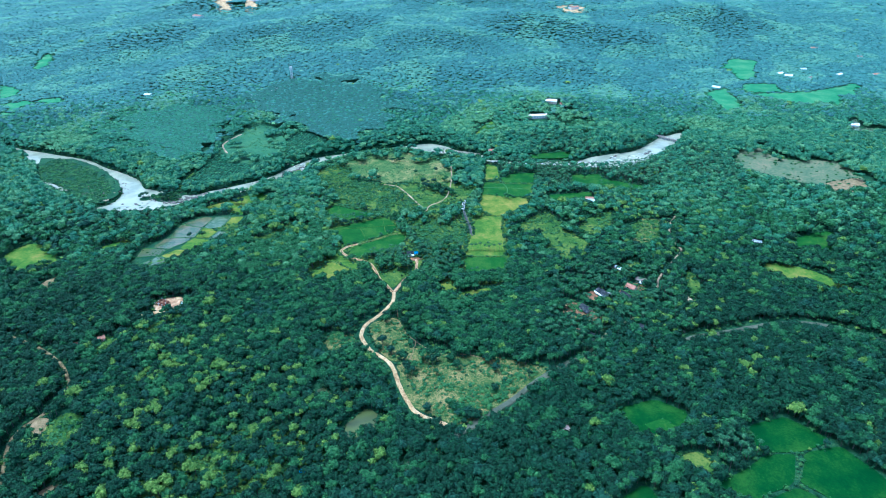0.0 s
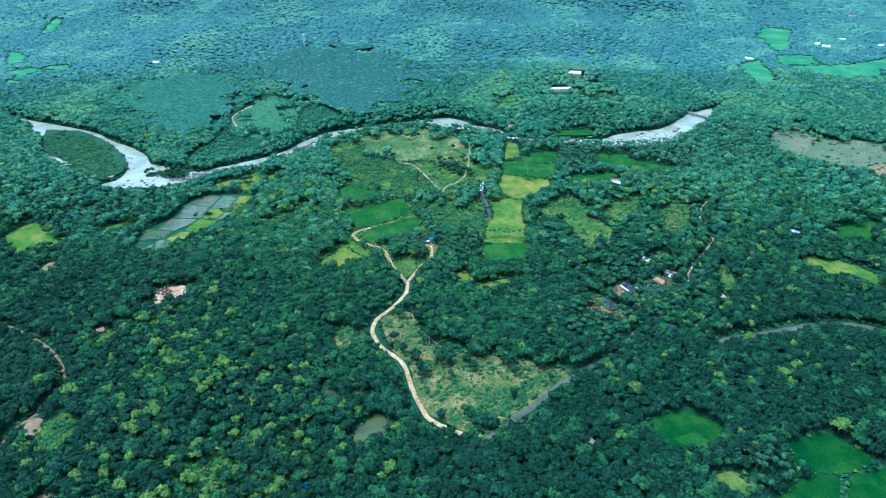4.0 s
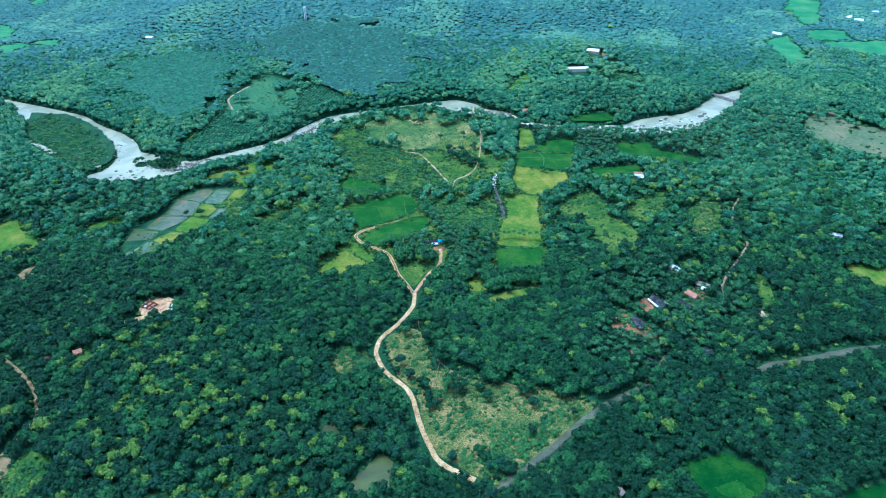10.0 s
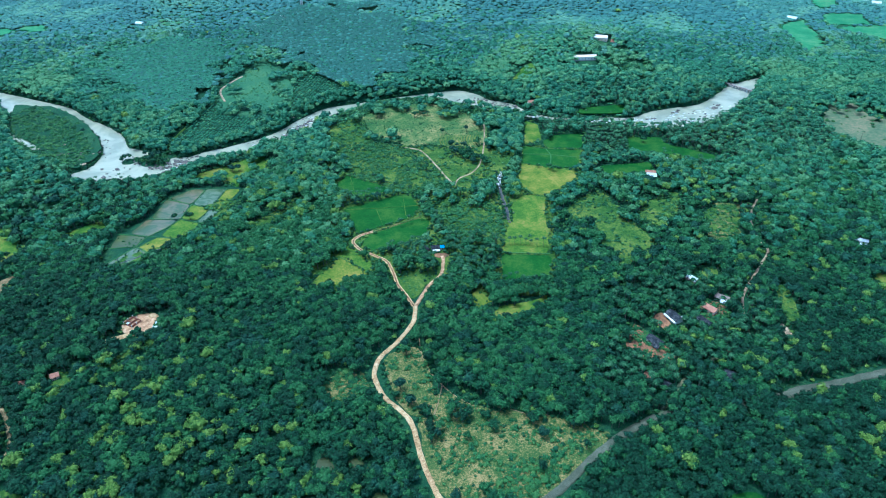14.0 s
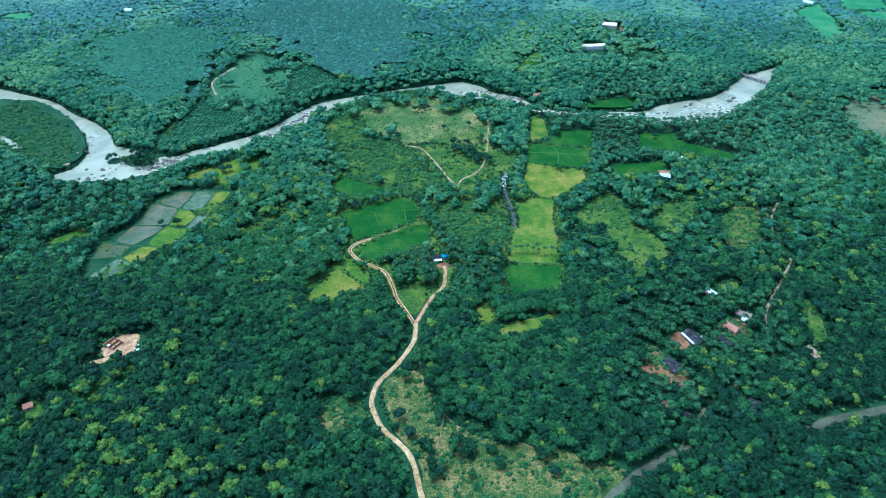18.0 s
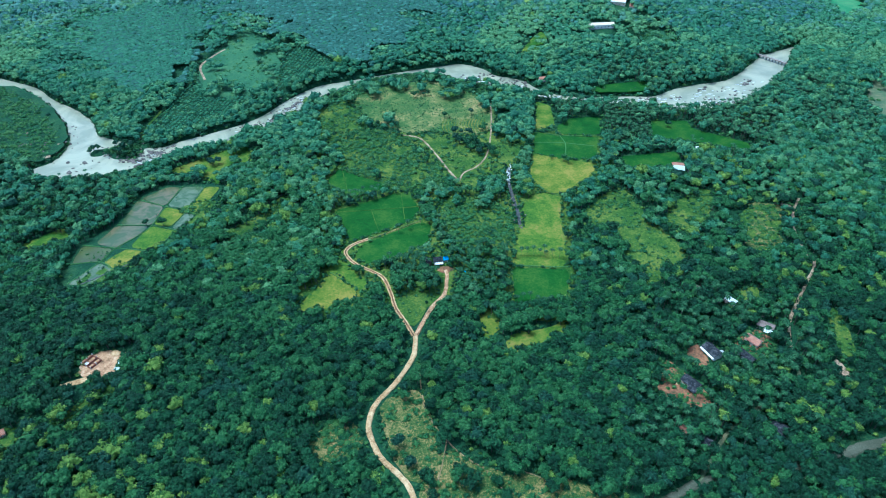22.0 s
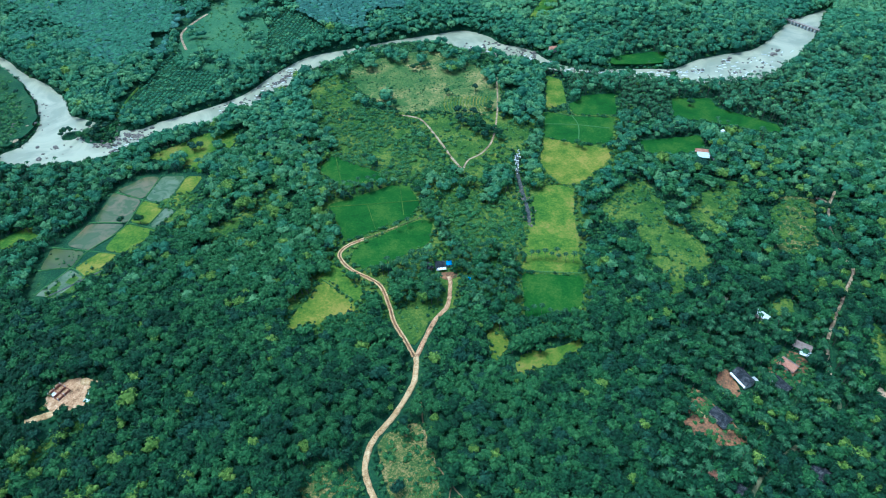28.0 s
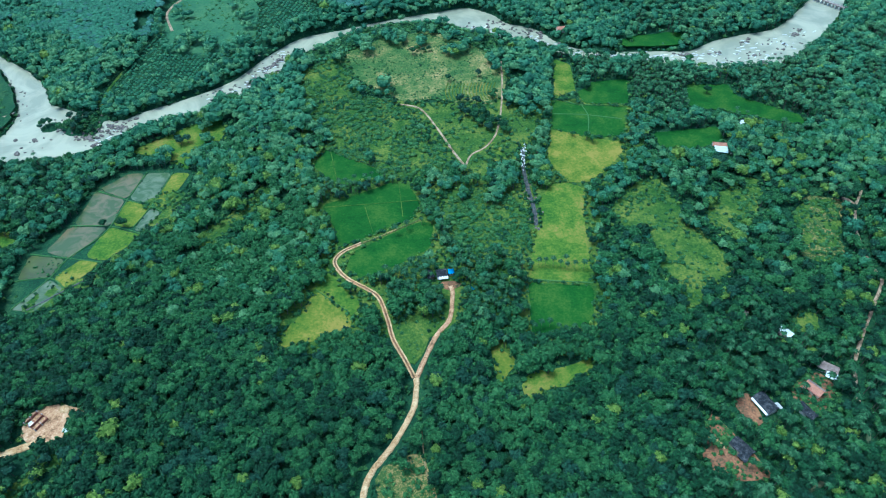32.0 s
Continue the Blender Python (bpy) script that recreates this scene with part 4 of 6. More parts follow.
# stands of palms: centre, reach and share of palms
GROVES = [(22, 78, 42, 0.85), (195, -25, 48, 0.55), (195, 275, 45, 0.9), (150, 312, 32, 0.8), (290, 275, 60, 0.75), (-50, 162, 22, 0.6), (5, 60, 30, 0.6), (360, 350, 60, 0.6), (-330, 190, 60, 0.25), (150, -75, 25, 0.4), (208, -214, 20, 0.35), (238, -222, 14, 0.35), (400, 300, 70, 0.5), (235, 395, 55, 0.5), (320, 320, 35, 0.5)]


def palm_share(x, y):
    p = np.zeros(len(x))
    for cx, cy, s, a in GROVES:
        p = np.maximum(p, a * np.exp(-(((x - cx) ** 2 + (y - cy) ** 2) / (s * s)) ** 2))
    return p


# thin woods with grass between the trees: centre, reach, share of gaps
THIN = [(151, 8, 10, 0.6), (255, 110, 55, 0.45), (25, 225, 45, 0.5), (-120, 150, 38, 0.3), (-310, 150, 50, 0.35), (-100, -198, 40, 0.6), (130, 215, 25, 0.3), (120, 110, 20, 0.4), (180, 160, 35, 0.4)]


def thinned(x, y):
    p = 0.012 + 0.06 * wave(x, y, 45, 21) ** 3
    for cx, cy, s, a in THIN:
        p = np.maximum(p, a * np.exp(-((x - cx) ** 2 + (y - cy) ** 2) / (2 * s * s)))
    return p


HOMES = []


def clear_of_homes(x, y, grow=0.0):
    ok = np.ones(len(x), bool)
    for hx, hy, hr in HOMES:
        # lean: reach of ground that a tree hides behind it from the camera
        lean = np.clip((y + 197) / 305, 0.3, 3.2) * 6
        ok &= (np.hypot(x - hx, y - hy) > hr + grow) & (np.hypot(x - hx, y + lean - hy) > hr + grow)
    return ok

# ground kept free of trees round buildings: x, y, reach
HOMES += [(180, -25, 6.5), (160, -48, 6), (207, -17, 5.5), (199, -29, 5), (222, -4, 5.5), (208, 21, 5), (189, 35, 4), (-190, -31, 8), (16, 74, 7),
          (249, 222, 4), (223, 191, 7), (214, 488, 14), (251, 554, 14), (-203, 735, 6), (195, -82, 5), (155, -88, 4), (360, 67, 6),
          (-219, -80, 4), (-237, -84, 3), (-50, -215, 2.5), (113, -186, 4), (130, 378, 5)]


LOW = rounded([(-118, 340), (-92, 372), (-60, 394), (-10, 408), (30, 402), (62, 378), (80, 345), (66, 334), (20, 376), (-16, 379), (-50, 368), (-78, 338)], 3)


def planted(x, y):
    """Ground of the tree plantation, with an uneven edge."""
    a, b = x + 70 * (wave(x, y, 40, 41) - 0.5), y + 70 * (wave(x, y, 40, 42) - 0.5)
    return inside(RUBBER, a, b) | inside(RUBBER_WEST, a, b) | inside(YOUNG, x, y)


def wood(name, x0, x1, y0, y1, gap, shapes, size, height, seed, label, keep=None, stems=None, squat=1.0, low=False):
    x, y = scatter(x0, x1, y0, y1, gap, seed)
    r = np.random.RandomState(seed + 1)
    big = r.uniform(size[0], size[1], len(x)) * (1 + 0.5 * (r.uniform(size=len(x)) < 0.1))
    tall = r.uniform(height[0], height[1], len(x)) * (0.8 + 0.4 * wave(x, y, 60, 5)) * np.sqrt(big / size[1])
    if low:
        tall = big * 0.9 + r.uniform(0.2, 1.2, len(x))
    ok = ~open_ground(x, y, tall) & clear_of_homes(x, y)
    ok &= ~planted(x, y)
    if keep is not None:
        ok &= keep(x, y)
    ok &= ~inside(LOW, x, y) | (r.uniform(size=len(x)) < 0.14)
    ok &= r.uniform(size=len(x)) > np.where(y < 500, thinned(x, y), 0.03)
    palm = r.uniform(size=len(x)) < palm_share(x, y)
    x, y, big, tall, palm = x[ok], y[ok], big[ok], tall[ok], palm[ok]
    t = tones(x, y, seed + 2)
    big = np.where(t == 3, big * 1.05, big)
    p = ~palm
    plant(name, x[p], y[p], big[p], tall[p], shapes, M_LEAF + M_HAZE_LEAF + M_THIN_HAZE + [M_BARK], t[p], label, stems, squat=squat)
    return x[palm], y[palm]


SINGLE = (-70, 50, -66, -30)


def not_single(x, y):
    return ~((x > SINGLE[0]) & (x < SINGLE[1]) & (y > SINGLE[2]) & (y < SINGLE[3]))


palms = []
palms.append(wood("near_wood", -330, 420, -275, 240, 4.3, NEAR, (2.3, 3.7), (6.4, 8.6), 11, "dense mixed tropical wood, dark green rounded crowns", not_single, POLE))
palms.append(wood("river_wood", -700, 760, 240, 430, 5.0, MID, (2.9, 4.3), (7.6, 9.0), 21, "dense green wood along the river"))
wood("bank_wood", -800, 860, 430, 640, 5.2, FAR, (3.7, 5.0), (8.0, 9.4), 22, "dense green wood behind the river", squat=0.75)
palms.append(wood("valley_wood", -700, -330, -275, 240, 5.7, MID, (2.9, 4.7), (7, 11), 31, "dense green wood on the valley side"))
palms.append(wood("valley_wood", 420, 760, -275, 240, 5.7, MID, (2.9, 4.7), (7, 11), 32, "dense green wood on the valley side"))
# crowns flattened and set low, so haze's weak contrast is built into the shape
wood("far_wood", -1500, 1600, 640, 1100, 6.0, LAST, (4.6, 5.8), (9.0, 10.5), 41, "far hillside wood, crowns blue-green with painted haze", squat=0.55, low=True)
wood("far_wood", -1800, 1900, 1100, 1700, 8.6, LAST, (6.6, 8.4), (10.5, 12.5), 43, "farther hillside wood, crowns blue-green with painted haze", squat=0.42, low=True)
wood("far_wood", -2400, 2500, 1700, 2900, 15.0, LAST, (11.5, 14.5), (13, 15.5), 42, "farthest woods on the hills, blue-green with painted haze", squat=0.3, low=True)
x, y = scatter(-330, 380, -640, -275, 6.4, 61, False)
r = np.random.RandomState(62)
big = r.uniform(3.3, 5.2, len(x))
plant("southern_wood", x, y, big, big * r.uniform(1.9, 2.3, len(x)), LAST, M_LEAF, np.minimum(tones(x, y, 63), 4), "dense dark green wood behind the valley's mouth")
x, y = scatter(-460, 60, 320, 760, 4.0, 51)
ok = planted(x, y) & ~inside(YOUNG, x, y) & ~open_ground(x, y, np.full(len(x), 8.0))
x, y = x[ok], y[ok]
r = np.random.RandomState(5)
# some plantation trees take the leaf tones with haze painted in
plant("rubber_plantation", x, y, r.uniform(3.4, 4.0, len(x)), r.uniform(9.0, 9.3, len(x)), EVEN, [M_RUBBER, M_HAZE_LEAF[1], M_THIN_HAZE[0]], np.where((x < -270) & (r.uniform(size=len(x)) < 0.85), 2, r.choice([0, 0, 0, 0, 0, 0, 0, 1, 2], len(x))), "even canopy of a tree plantation, blue-green partly from painted haze", cat="plantation", squat=0.5)
x, y = np.meshgrid(np.arange(-290, -90, 4.4), np.arange(260, 480, 3.2))
r = np.random.RandomState(52)
x, y = (x + 0.25 * y - 80 + r.uniform(-0.5, 0.5, x.shape)).ravel(), (y + r.uniform(-0.5, 0.5, y.shape)).ravel()
ok = inside(YOUNG, x, y) & (r.uniform(size=len(x)) < 0.93)
x, y = x[ok], y[ok]
plant("young_plantation", x, y, r.uniform(1.5, 2.3, len(x)), r.uniform(2.8, 4.2, len(x)), FAR, [M_THIN_HAZE[0], M_THIN_HAZE[1], M_THIN_HAZE[2]], r.choice([0, 1, 1, 2], len(x), p=[0.4, 0.3, 0.2, 0.1]), "young trees planted in rows on the river slope", cat="plantation", squat=0.8)

# bushes on the scrub land
BUSH = [crown(60 + i, 1, 1, 18, rough=0.3, cut=-0.05, spray=0.3) for i in range(6)]


def bushes(name, line, gap, lo, hi, share, seed, label, gold=0.0):
    xs, ys = [p[0] for p in line], [p[1] for p in line]
    a, b = np.meshgrid(np.arange(min(xs), max(xs), gap), np.arange(min(ys), max(ys), gap))
    r = np.random.RandomState(seed)
    a, b = (a + r.uniform(-0.5, 0.5, a.shape) * gap).ravel(), (b + r.uniform(-0.5, 0.5, b.shape) * gap).ravel()
    ok = inside(line, a, b) & (r.uniform(size=a.shape) < share * (0.3 + 1.4 * wave(a, b, 18, seed)))
    for rl, w in ROADS:
        ok &= away(rl, a, b) > w + 0.3
    ok &= clear_of_homes(a, b, -3)
    a, b = a[ok], b[ok]
    s = lo + (hi - lo) * r.uniform(size=len(a)) ** 2
    s = s * 1.2
    plant(name, a, b, s, s * 0.85, BUSH, [M_SHRUB, M_LEAF[1], M_LEAF[4], M_LEAF[3]], np.where(r.uniform(size=len(a)) < gold, 3, r.choice([0, 0, 0, 0, 0, 1, 2, 2, 2], len(a))), label, cat="bushes", squat=0.62)


bushes("bushes", rounded([(7, -100), (19, -87), (42, -100), (77, -105), (106, -117), (113, -126), (78, -158), (46, -174), (29, -166), (14, -152), (7, -128)]), 1.9, 0.3, 2.1, 0.75, 71, "low green bushes on the dry scrub meadow")
bushes("bushes", [(104, -125), (80, -131), (56, -143), (38, -158), (46, -171), (78, -156)], 3.2, 1.4, 3.2, 1.1, 98, "tall bushes and young trees between scrub meadow and road")
bushes("bushes", rounded([(-18, -60), (4, -48), (15, -88), (6, -106), (-8, -95)]), 2.6, 0.6, 2.4, 0.6, 72, "low green bushes beside the dirt road")
bushes("bushes", rounded([(-76, 337), (-47, 365), (-16, 378), (16, 375), (69, 331), (67, 273), (43, 258), (11, 271), (-15, 267), (-53, 300)]), 2.2, 0.35, 1.3, 0.85, 73, "low bushes in the crop field")
bushes("bushes", rounded([(132, 138), (170, 148), (186, 113), (196, 81), (184, 62), (156, 37), (157, 64), (144, 99)]), 3.0, 0.7, 2.2, 0.6, 74, "low bushes on the light green scrub")
bushes("bushes", rounded([(-87, 257), (-52, 278), (-22, 261), (6, 225), (23, 186), (-10, 168), (-45, 190), (-78, 213)]), 2.5, 0.9, 2.9, 1.0, 75, "dense low bushes on the shrub land")
bushes("bushes", rounded([(23, 155), (55, 150), (73, 135), (70, 98), (43, 92), (14, 106)]), 2.5, 0.9, 3.0, 1.0, 76, "dense low bushes beside the stream")
bushes("bushes", rounded([(-16, 31), (-2, 44), (9, 38), (2, 13), (-5, 10)]), 2.4, 0.5, 1.5, 0.4, 77, "low bushes on the grass triangle")
bushes("bushes", rounded([(265, 137), (290, 133), (278, 114), (266, 120)]), 2.6, 0.6, 2.0, 0.4, 78, "low bushes in a pale clearing")

bushes("bushes", rounded([(-150, -194), (-103, -177), (-53, -178), (-34, -191), (-54, -217), (-113, -228), (-147, -221)]), 3.0, 1.0, 3.0, 0.95, 79, "yellow and green bushes on a rough meadow", 0.3)
bushes("bushes", rounded([(-507, 398), (-485, 398), (-447, 389), (-398, 345), (-365, 305), (-345, 266), (-349, 238), (-363, 233), (-414, 260), (-466, 317)]), 3.2, 1.2, 3.2, 1.1, 80, "low green bushes on the river island")
bushes("bushes", rounded([(-12, 259), (20, 262), (65, 265), (89, 248), (88, 214), (66, 194), (50, 167), (35, 179), (13, 227)]), 3.0, 0.6, 2.6, 0.6, 90, "bushes in the meadow between two tracks")
bushes("bushes", LOW, 2.6, 1.0, 2.6, 1.2, 96, "dense bushes on the bank above the river")
bushes("bushes", rounded([(-296, 262), (-276, 265), (-267, 254), (-264, 231), (-278, 239), (-298, 249)]), 2.6, 1.4, 3.2, 1.0, 91, "bushes on a rocky river point")
bushes("bushes", rounded([(-219, -174), (-214, -157), (-198, -161), (-199, -175), (-205, -189)]), 2.2, 0.8, 2.2, 1.1, 97, "dense bushes on a weedy meadow")
bushes("bushes", rounded([(-55, -88), (-46, -71), (-32, -71), (-27, -87), (-39, -95)]), 2.0, 0.9, 2.5, 1.6, 81, "low bushes in a rough clearing")
bushes("bushes", rounded([(152, -29), (157, -36), (165, -50), (170, -63), (152, -64), (144, -62), (142, -46)]), 2.1, 0.7, 2.6, 0.9, 82, "bushes in the red earth yard")
bushes("bushes", rounded([(197, -16), (214, -6), (221, -16), (202, -33)]), 2.1, 0.7, 2.6, 1.0, 83, "bushes between the houses")
bushes("bushes", rounded([(-248, 81), (-236, 93), (-220, 98), (-223, 73), (-239, 56), (-249, 61)]), 3.0, 0.5, 1.3, 0.5, 84, "weeds in a half-flooded plot")
bushes("bushes", rounded([(252, 530), (276, 507), (300, 468), (279, 447), (256, 468)]), 3.4, 1.0, 2.8, 1.0, 85, "bushes on the slope below the hilltop house")
bushes("bushes", rounded([(-255, 405), (-251, 465), (-227, 531), (-194, 498), (-165, 431), (-160, 372), (-181, 348), (-236, 350)]), 3.4, 0.9, 2.2, 1.0, 86, "young trees planted on the hillside meadow")
bushes("bushes", rounded([(493, 381), (517, 374), (520, 324), (588, 307), (582, 236), (561, 196), (509, 222), (448, 288)]), 9.0, 1.2, 3.0, 0.45, 87, "scattered bushes on the fallow field")

bushes("bushes", [(-112, 300), (-96, 330), (-74, 345), (-70, 330), (-55, 300), (-60, 270), (-90, 262)], 2.8, 0.9, 2.9, 0.9, 92, "bushes on the slope above the river")
bushes("bushes", [(205, 105), (225, 120), (240, 150), (228, 160), (205, 140), (195, 118)], 2.8, 0.8, 2.6, 0.8, 93, "bushes in a grassy gap")
bushes("bushes", [(-189, 118), (-176, 128), (-170, 150), (-180, 146), (-190, 118), (-193, 96), (-205, 76), (-222, 68), (-236, 50), (-226, 44), (-208, 58), (-192, 82)], 3.0, 0.4, 1.3, 0.5, 94, "bushes beside the flooded plots")
for q, line in enumerate(GLADES):
    bushes("bushes", line, 2.8, 0.6, 2.2, 0.8, 400 + q, "low bushes in a grass glade", 0.08)

# ragged growth along the edges of the open land
ex, ey, es = [], [], []
for q, line in enumerate(FIELDS):
    rg = np.random.RandomState(300 + q)
    for (ax, ay), (bx, by) in zip(line, line[1:] + line[:1]):
        n = max(1, int(math.hypot(bx - ax, by - ay) / (2.2 if ay < 320 else 5.0)))
        for j in range(n):
            if rg.uniform() < (0.4 if q in PLOTS else 0.75):
                t = (j + rg.uniform()) / n
                ex.append(ax + (bx - ax) * t + rg.normal() * 1.1)
                ey.append(ay + (by - ay) * t + rg.normal() * 1.1)
                es.append(rg.uniform(0.3, 1.0) if q in PLOTS else rg.uniform(0.5, 1.9) if ay < 320 else rg.uniform(1.0, 3.0))
ex, ey, es = np.array(ex), np.array(ey), np.array(es)
ok = np.ones(len(ex), bool)
for rl, w in ROADS:
    ok &= away(rl, ex, ey) > w - 0.2
ok &= ~inside(RIVER, ex, ey) & clear_of_homes(ex, ey, -4)
ex, ey, es = ex[ok], ey[ok], es[ok]
rg = np.random.RandomState(299)
plant("edge_bushes", ex, ey, es, es * 0.9, BUSH, [M_SHRUB, M_LEAF[1], M_LEAF[4]], rg.choice([0, 1, 1, 2], len(ex)), "ragged bushes along the edges of the fields", cat="bushes")

# reeds and bushes along the river banks
bx_, by_, bs_ = [], [], []
for (ax, ay), (cx, cy) in zip(RIVER, RIVER[1:] + RIVER[:1]):
    n = max(1, int(math.hypot(cx - ax, cy - ay) / 1.2))
    for j in range(n):
        t = (j + rg.uniform()) / n
        bx_.append(ax + (cx - ax) * t + rg.normal() * 4.0)
        by_.append(ay + (cy - ay) * t + rg.normal() * 4.0)
        bs_.append(rg.uniform(1.3, 3.4))
bx_, by_, bs_ = np.array(bx_), np.array(by_), np.array(bs_)
ok = ~inside(RIVER, bx_, by_)
plant("bank_bushes", bx_[ok], by_[ok], bs_[ok], bs_[ok] * 0.95, BUSH, [M_SHRUB, M_LEAF[1], M_LEAF[2]], rg.choice([0, 1, 1, 2], ok.sum()), "bushes overhanging the river banks", cat="bushes", sink=0.2)

bed_line = [(a + s * 3.2, b) for s in (-1, 1) for a, b in BED]
rg = np.random.RandomState(510)
sx = np.concatenate([[a + rg.normal() * 0.9 for a, b in bed_line] for _ in range(3)])
sy = np.concatenate([[b + rg.normal() * 2.0 for a, b in bed_line] for _ in range(3)])
ss = rg.uniform(0.6, 1.9, len(sx))
plant("stream_bushes", sx, sy, ss, ss * 0.9, BUSH, [M_SHRUB, M_LEAF[1], M_LEAF[0]], rg.choice([0, 1, 1, 2], len(sx)), "bushes hanging over the rocky stream", cat="bushes")

# low growth where the woods are thin, among the palms and along the foot of the woods
ux, uy = scatter(-420, 460, -270, 330, 3.1, 501)
rg = np.random.RandomState(502)
home = ~clear_of_homes(ux, uy, 3)
share = np.maximum(thinned(ux, uy) * 1.1, palm_share(ux, uy) * 0.85)
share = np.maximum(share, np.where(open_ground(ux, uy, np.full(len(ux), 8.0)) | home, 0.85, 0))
ok = (rg.uniform(size=len(ux)) < share) & plain_ground(ux, uy) & clear_of_homes(ux, uy, -2.5)
ux, uy = ux[ok], uy[ok]
us = rg.uniform(1.0, 2.5, len(ux))
plant("underwood", ux, uy, us, us * 0.95, FAR, [M_SHRUB, M_LEAF[1], M_LEAF[4], M_LEAF[3]], rg.choice([0, 1, 2, 3], len(ux), p=[0.27, 0.44, 0.24, 0.05]), "light green underwood between thin trees", cat="bushes", squat=0.85)
ux, uy = scatter(-620, 660, 330, 760, 4.6, 503)
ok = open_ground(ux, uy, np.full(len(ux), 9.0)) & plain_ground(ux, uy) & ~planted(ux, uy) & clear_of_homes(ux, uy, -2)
ux, uy = ux[ok], uy[ok]
us = rg.uniform(1.6, 3.2, len(ux))
plant("underwood", ux, uy, us, us * 0.95, LAST, [M_THIN_HAZE[1], M_THIN_HAZE[2], M_SHRUB], rg.choice([0, 1, 2], len(ux), p=[0.6, 0.3, 0.1]), "green underwood along the far fields", cat="bushes")

# palms that stand far off, as one growth
HEADS = [fronds(80 + i, 15, 3, 0.13) for i in range(5)]
px = np.concatenate([p[0] for p in palms])
py = np.concatenate([p[1] for p in palms])
r = np.random.RandomState(6)
HERO_PALM = (np.hypot(px - 20, py - 72) < 40) | (np.hypot(px - 192, py + 28) < 40)
fx, fy = px[~HERO_PALM], py[~HERO_PALM]
plant("palm_grove", fx, fy, r.uniform(2.5, 3.3, len(fx)), r.uniform(9, 12.5, len(fx)), HEADS, [M_PALM, M_BARK], np.zeros(len(fx), int), "coconut palms with feathery drooping fronds", POLE, "palms", -2.5)
nx, ny = px[HERO_PALM], py[HERO_PALM]

# palms and broad-leaved trees one by one, where the camera comes nearest
def palm_tree(seed):
    base = new("palm_tree")
    v, f = stem(0.16, 1.0, 6)
    v = v[:12] * np.array([1, 1, 11.0])
    v[6:, 0] += 0.8
    part_t = thing_mesh("trunk", v, f[:12], [M_BARK], parent=base)
    v, f = fronds(seed, 22, 5, 0.12)
    head = thing_mesh("fronds", v * 3.6 + np.array([0.8, 0, 11.0]), f, [M_PALM], parent=base)
    return tagged(base, "coconut palm with feathery drooping fronds", "palm", "coconut palms near the houses")


def broad_tree(seed, tone):
    base = new("tree")
    v, f = stem(0.045, 1.0, 6)
    thing_mesh("trunk", v * np.array([5, 5, 5.6]), f, [M_BARK], parent=base)
    v, f = crown(seed, 5, 1, 190, rough=0.2, spray=0.17)
    thing_mesh("crown", v * 3.0 + np.array([0, 0, 5.2]), f, [M_LEAF[tone]], parent=base, smooth=True)
    words = ("dark green", "mid green", "bluish green", "yellow-green", "olive green")[tone]
    return tagged(base, "broad-leaved tree with a rounded " + words + " crown", "tree", "broad-leaved trees")


PALMS = [palm_tree(90 + i) for i in range(4)]
for i, (a, b) in enumerate(zip(nx, ny)):
    s = random.uniform(0.62, 0.92)
    m = pose(a, b, land(a, b), 0, 0, random.uniform(0, 360)) @ Matrix.Scale(s, 4)
    if i < 4:
        PALMS[i].matrix_basis = m
    else:
        src = PALMS[i % 4]
        c = copy_thing(src, m)
        c.scale = (s, s, s)
x, y = scatter(SINGLE[0], SINGLE[1], SINGLE[2], SINGLE[3], 4.6, 13)
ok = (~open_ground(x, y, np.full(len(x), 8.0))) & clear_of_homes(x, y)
x, y = x[ok], y[ok]
t = np.minimum(tones(x, y, 14), 4)
TREES = {}
for i, (a, b, q) in enumerate(zip(x, y, t)):
    s = random.uniform(0.72, 1.1) * (1.25 if random.random() < 0.1 else 1)
    m = pose(a, b, land(a, b), 0, 0, random.uniform(0, 360)) @ Matrix.Scale(s, 4)
    key = (int(q), random.randint(0, 2))
    if key not in TREES:
        TREES[key] = broad_tree(100 + 3 * key[0] + key[1], key[0])
        TREES[key].matrix_basis = m
    else:
        copy_thing(TREES[key], m).scale = (s, s, s)

# ---- buildings ----
def box_bm(x0, x1, y0, y1, z0, z1, bev=0.0):
    bm = bmesh.new()
    bmesh.ops.create_cube(bm, size=1.0)
    for v in bm.verts:
        v.co = Vector((x0 if v.co.x < 0 else x1, y0 if v.co.y < 0 else y1, z0 if v.co.z < 0 else z1))
    if bev:
        bmesh.ops.bevel(bm, geom=bm.edges[:], offset=bev, segments=1, affect="EDGES")
    return bm


def slope_bm(x0, x1, y0, z0, y1, z1, thick=0.12):
    """A roof slope from the eave at y0, z0 to the ridge at y1, z1, ribbed along its fall."""
    bm = bmesh.new()
    n = max(4, int((x1 - x0) / 0.8))
    rows = []
    for i in range(n + 1):
        x = x0 + (x1 - x0) * i / n
        h = 0.06 if i % 2 else 0.0
        rows.append([bm.verts.new(p) for p in ((x, y0, z0 + h), (x, y1, z1 + h), (x, y1, z1 - thick), (x, y0, z0 - thick))])
    for a, b in zip(rows, rows[1:]):
        for j in range(4):
            k = (j + 1) % 4
            bm.faces.new([a[j], b[j], b[k], a[k]])
    bm.faces.new(rows[0])
    bm.faces.new(rows[-1][::-1])
    bmesh.ops.recalc_face_normals(bm, faces=bm.faces)
    return bm


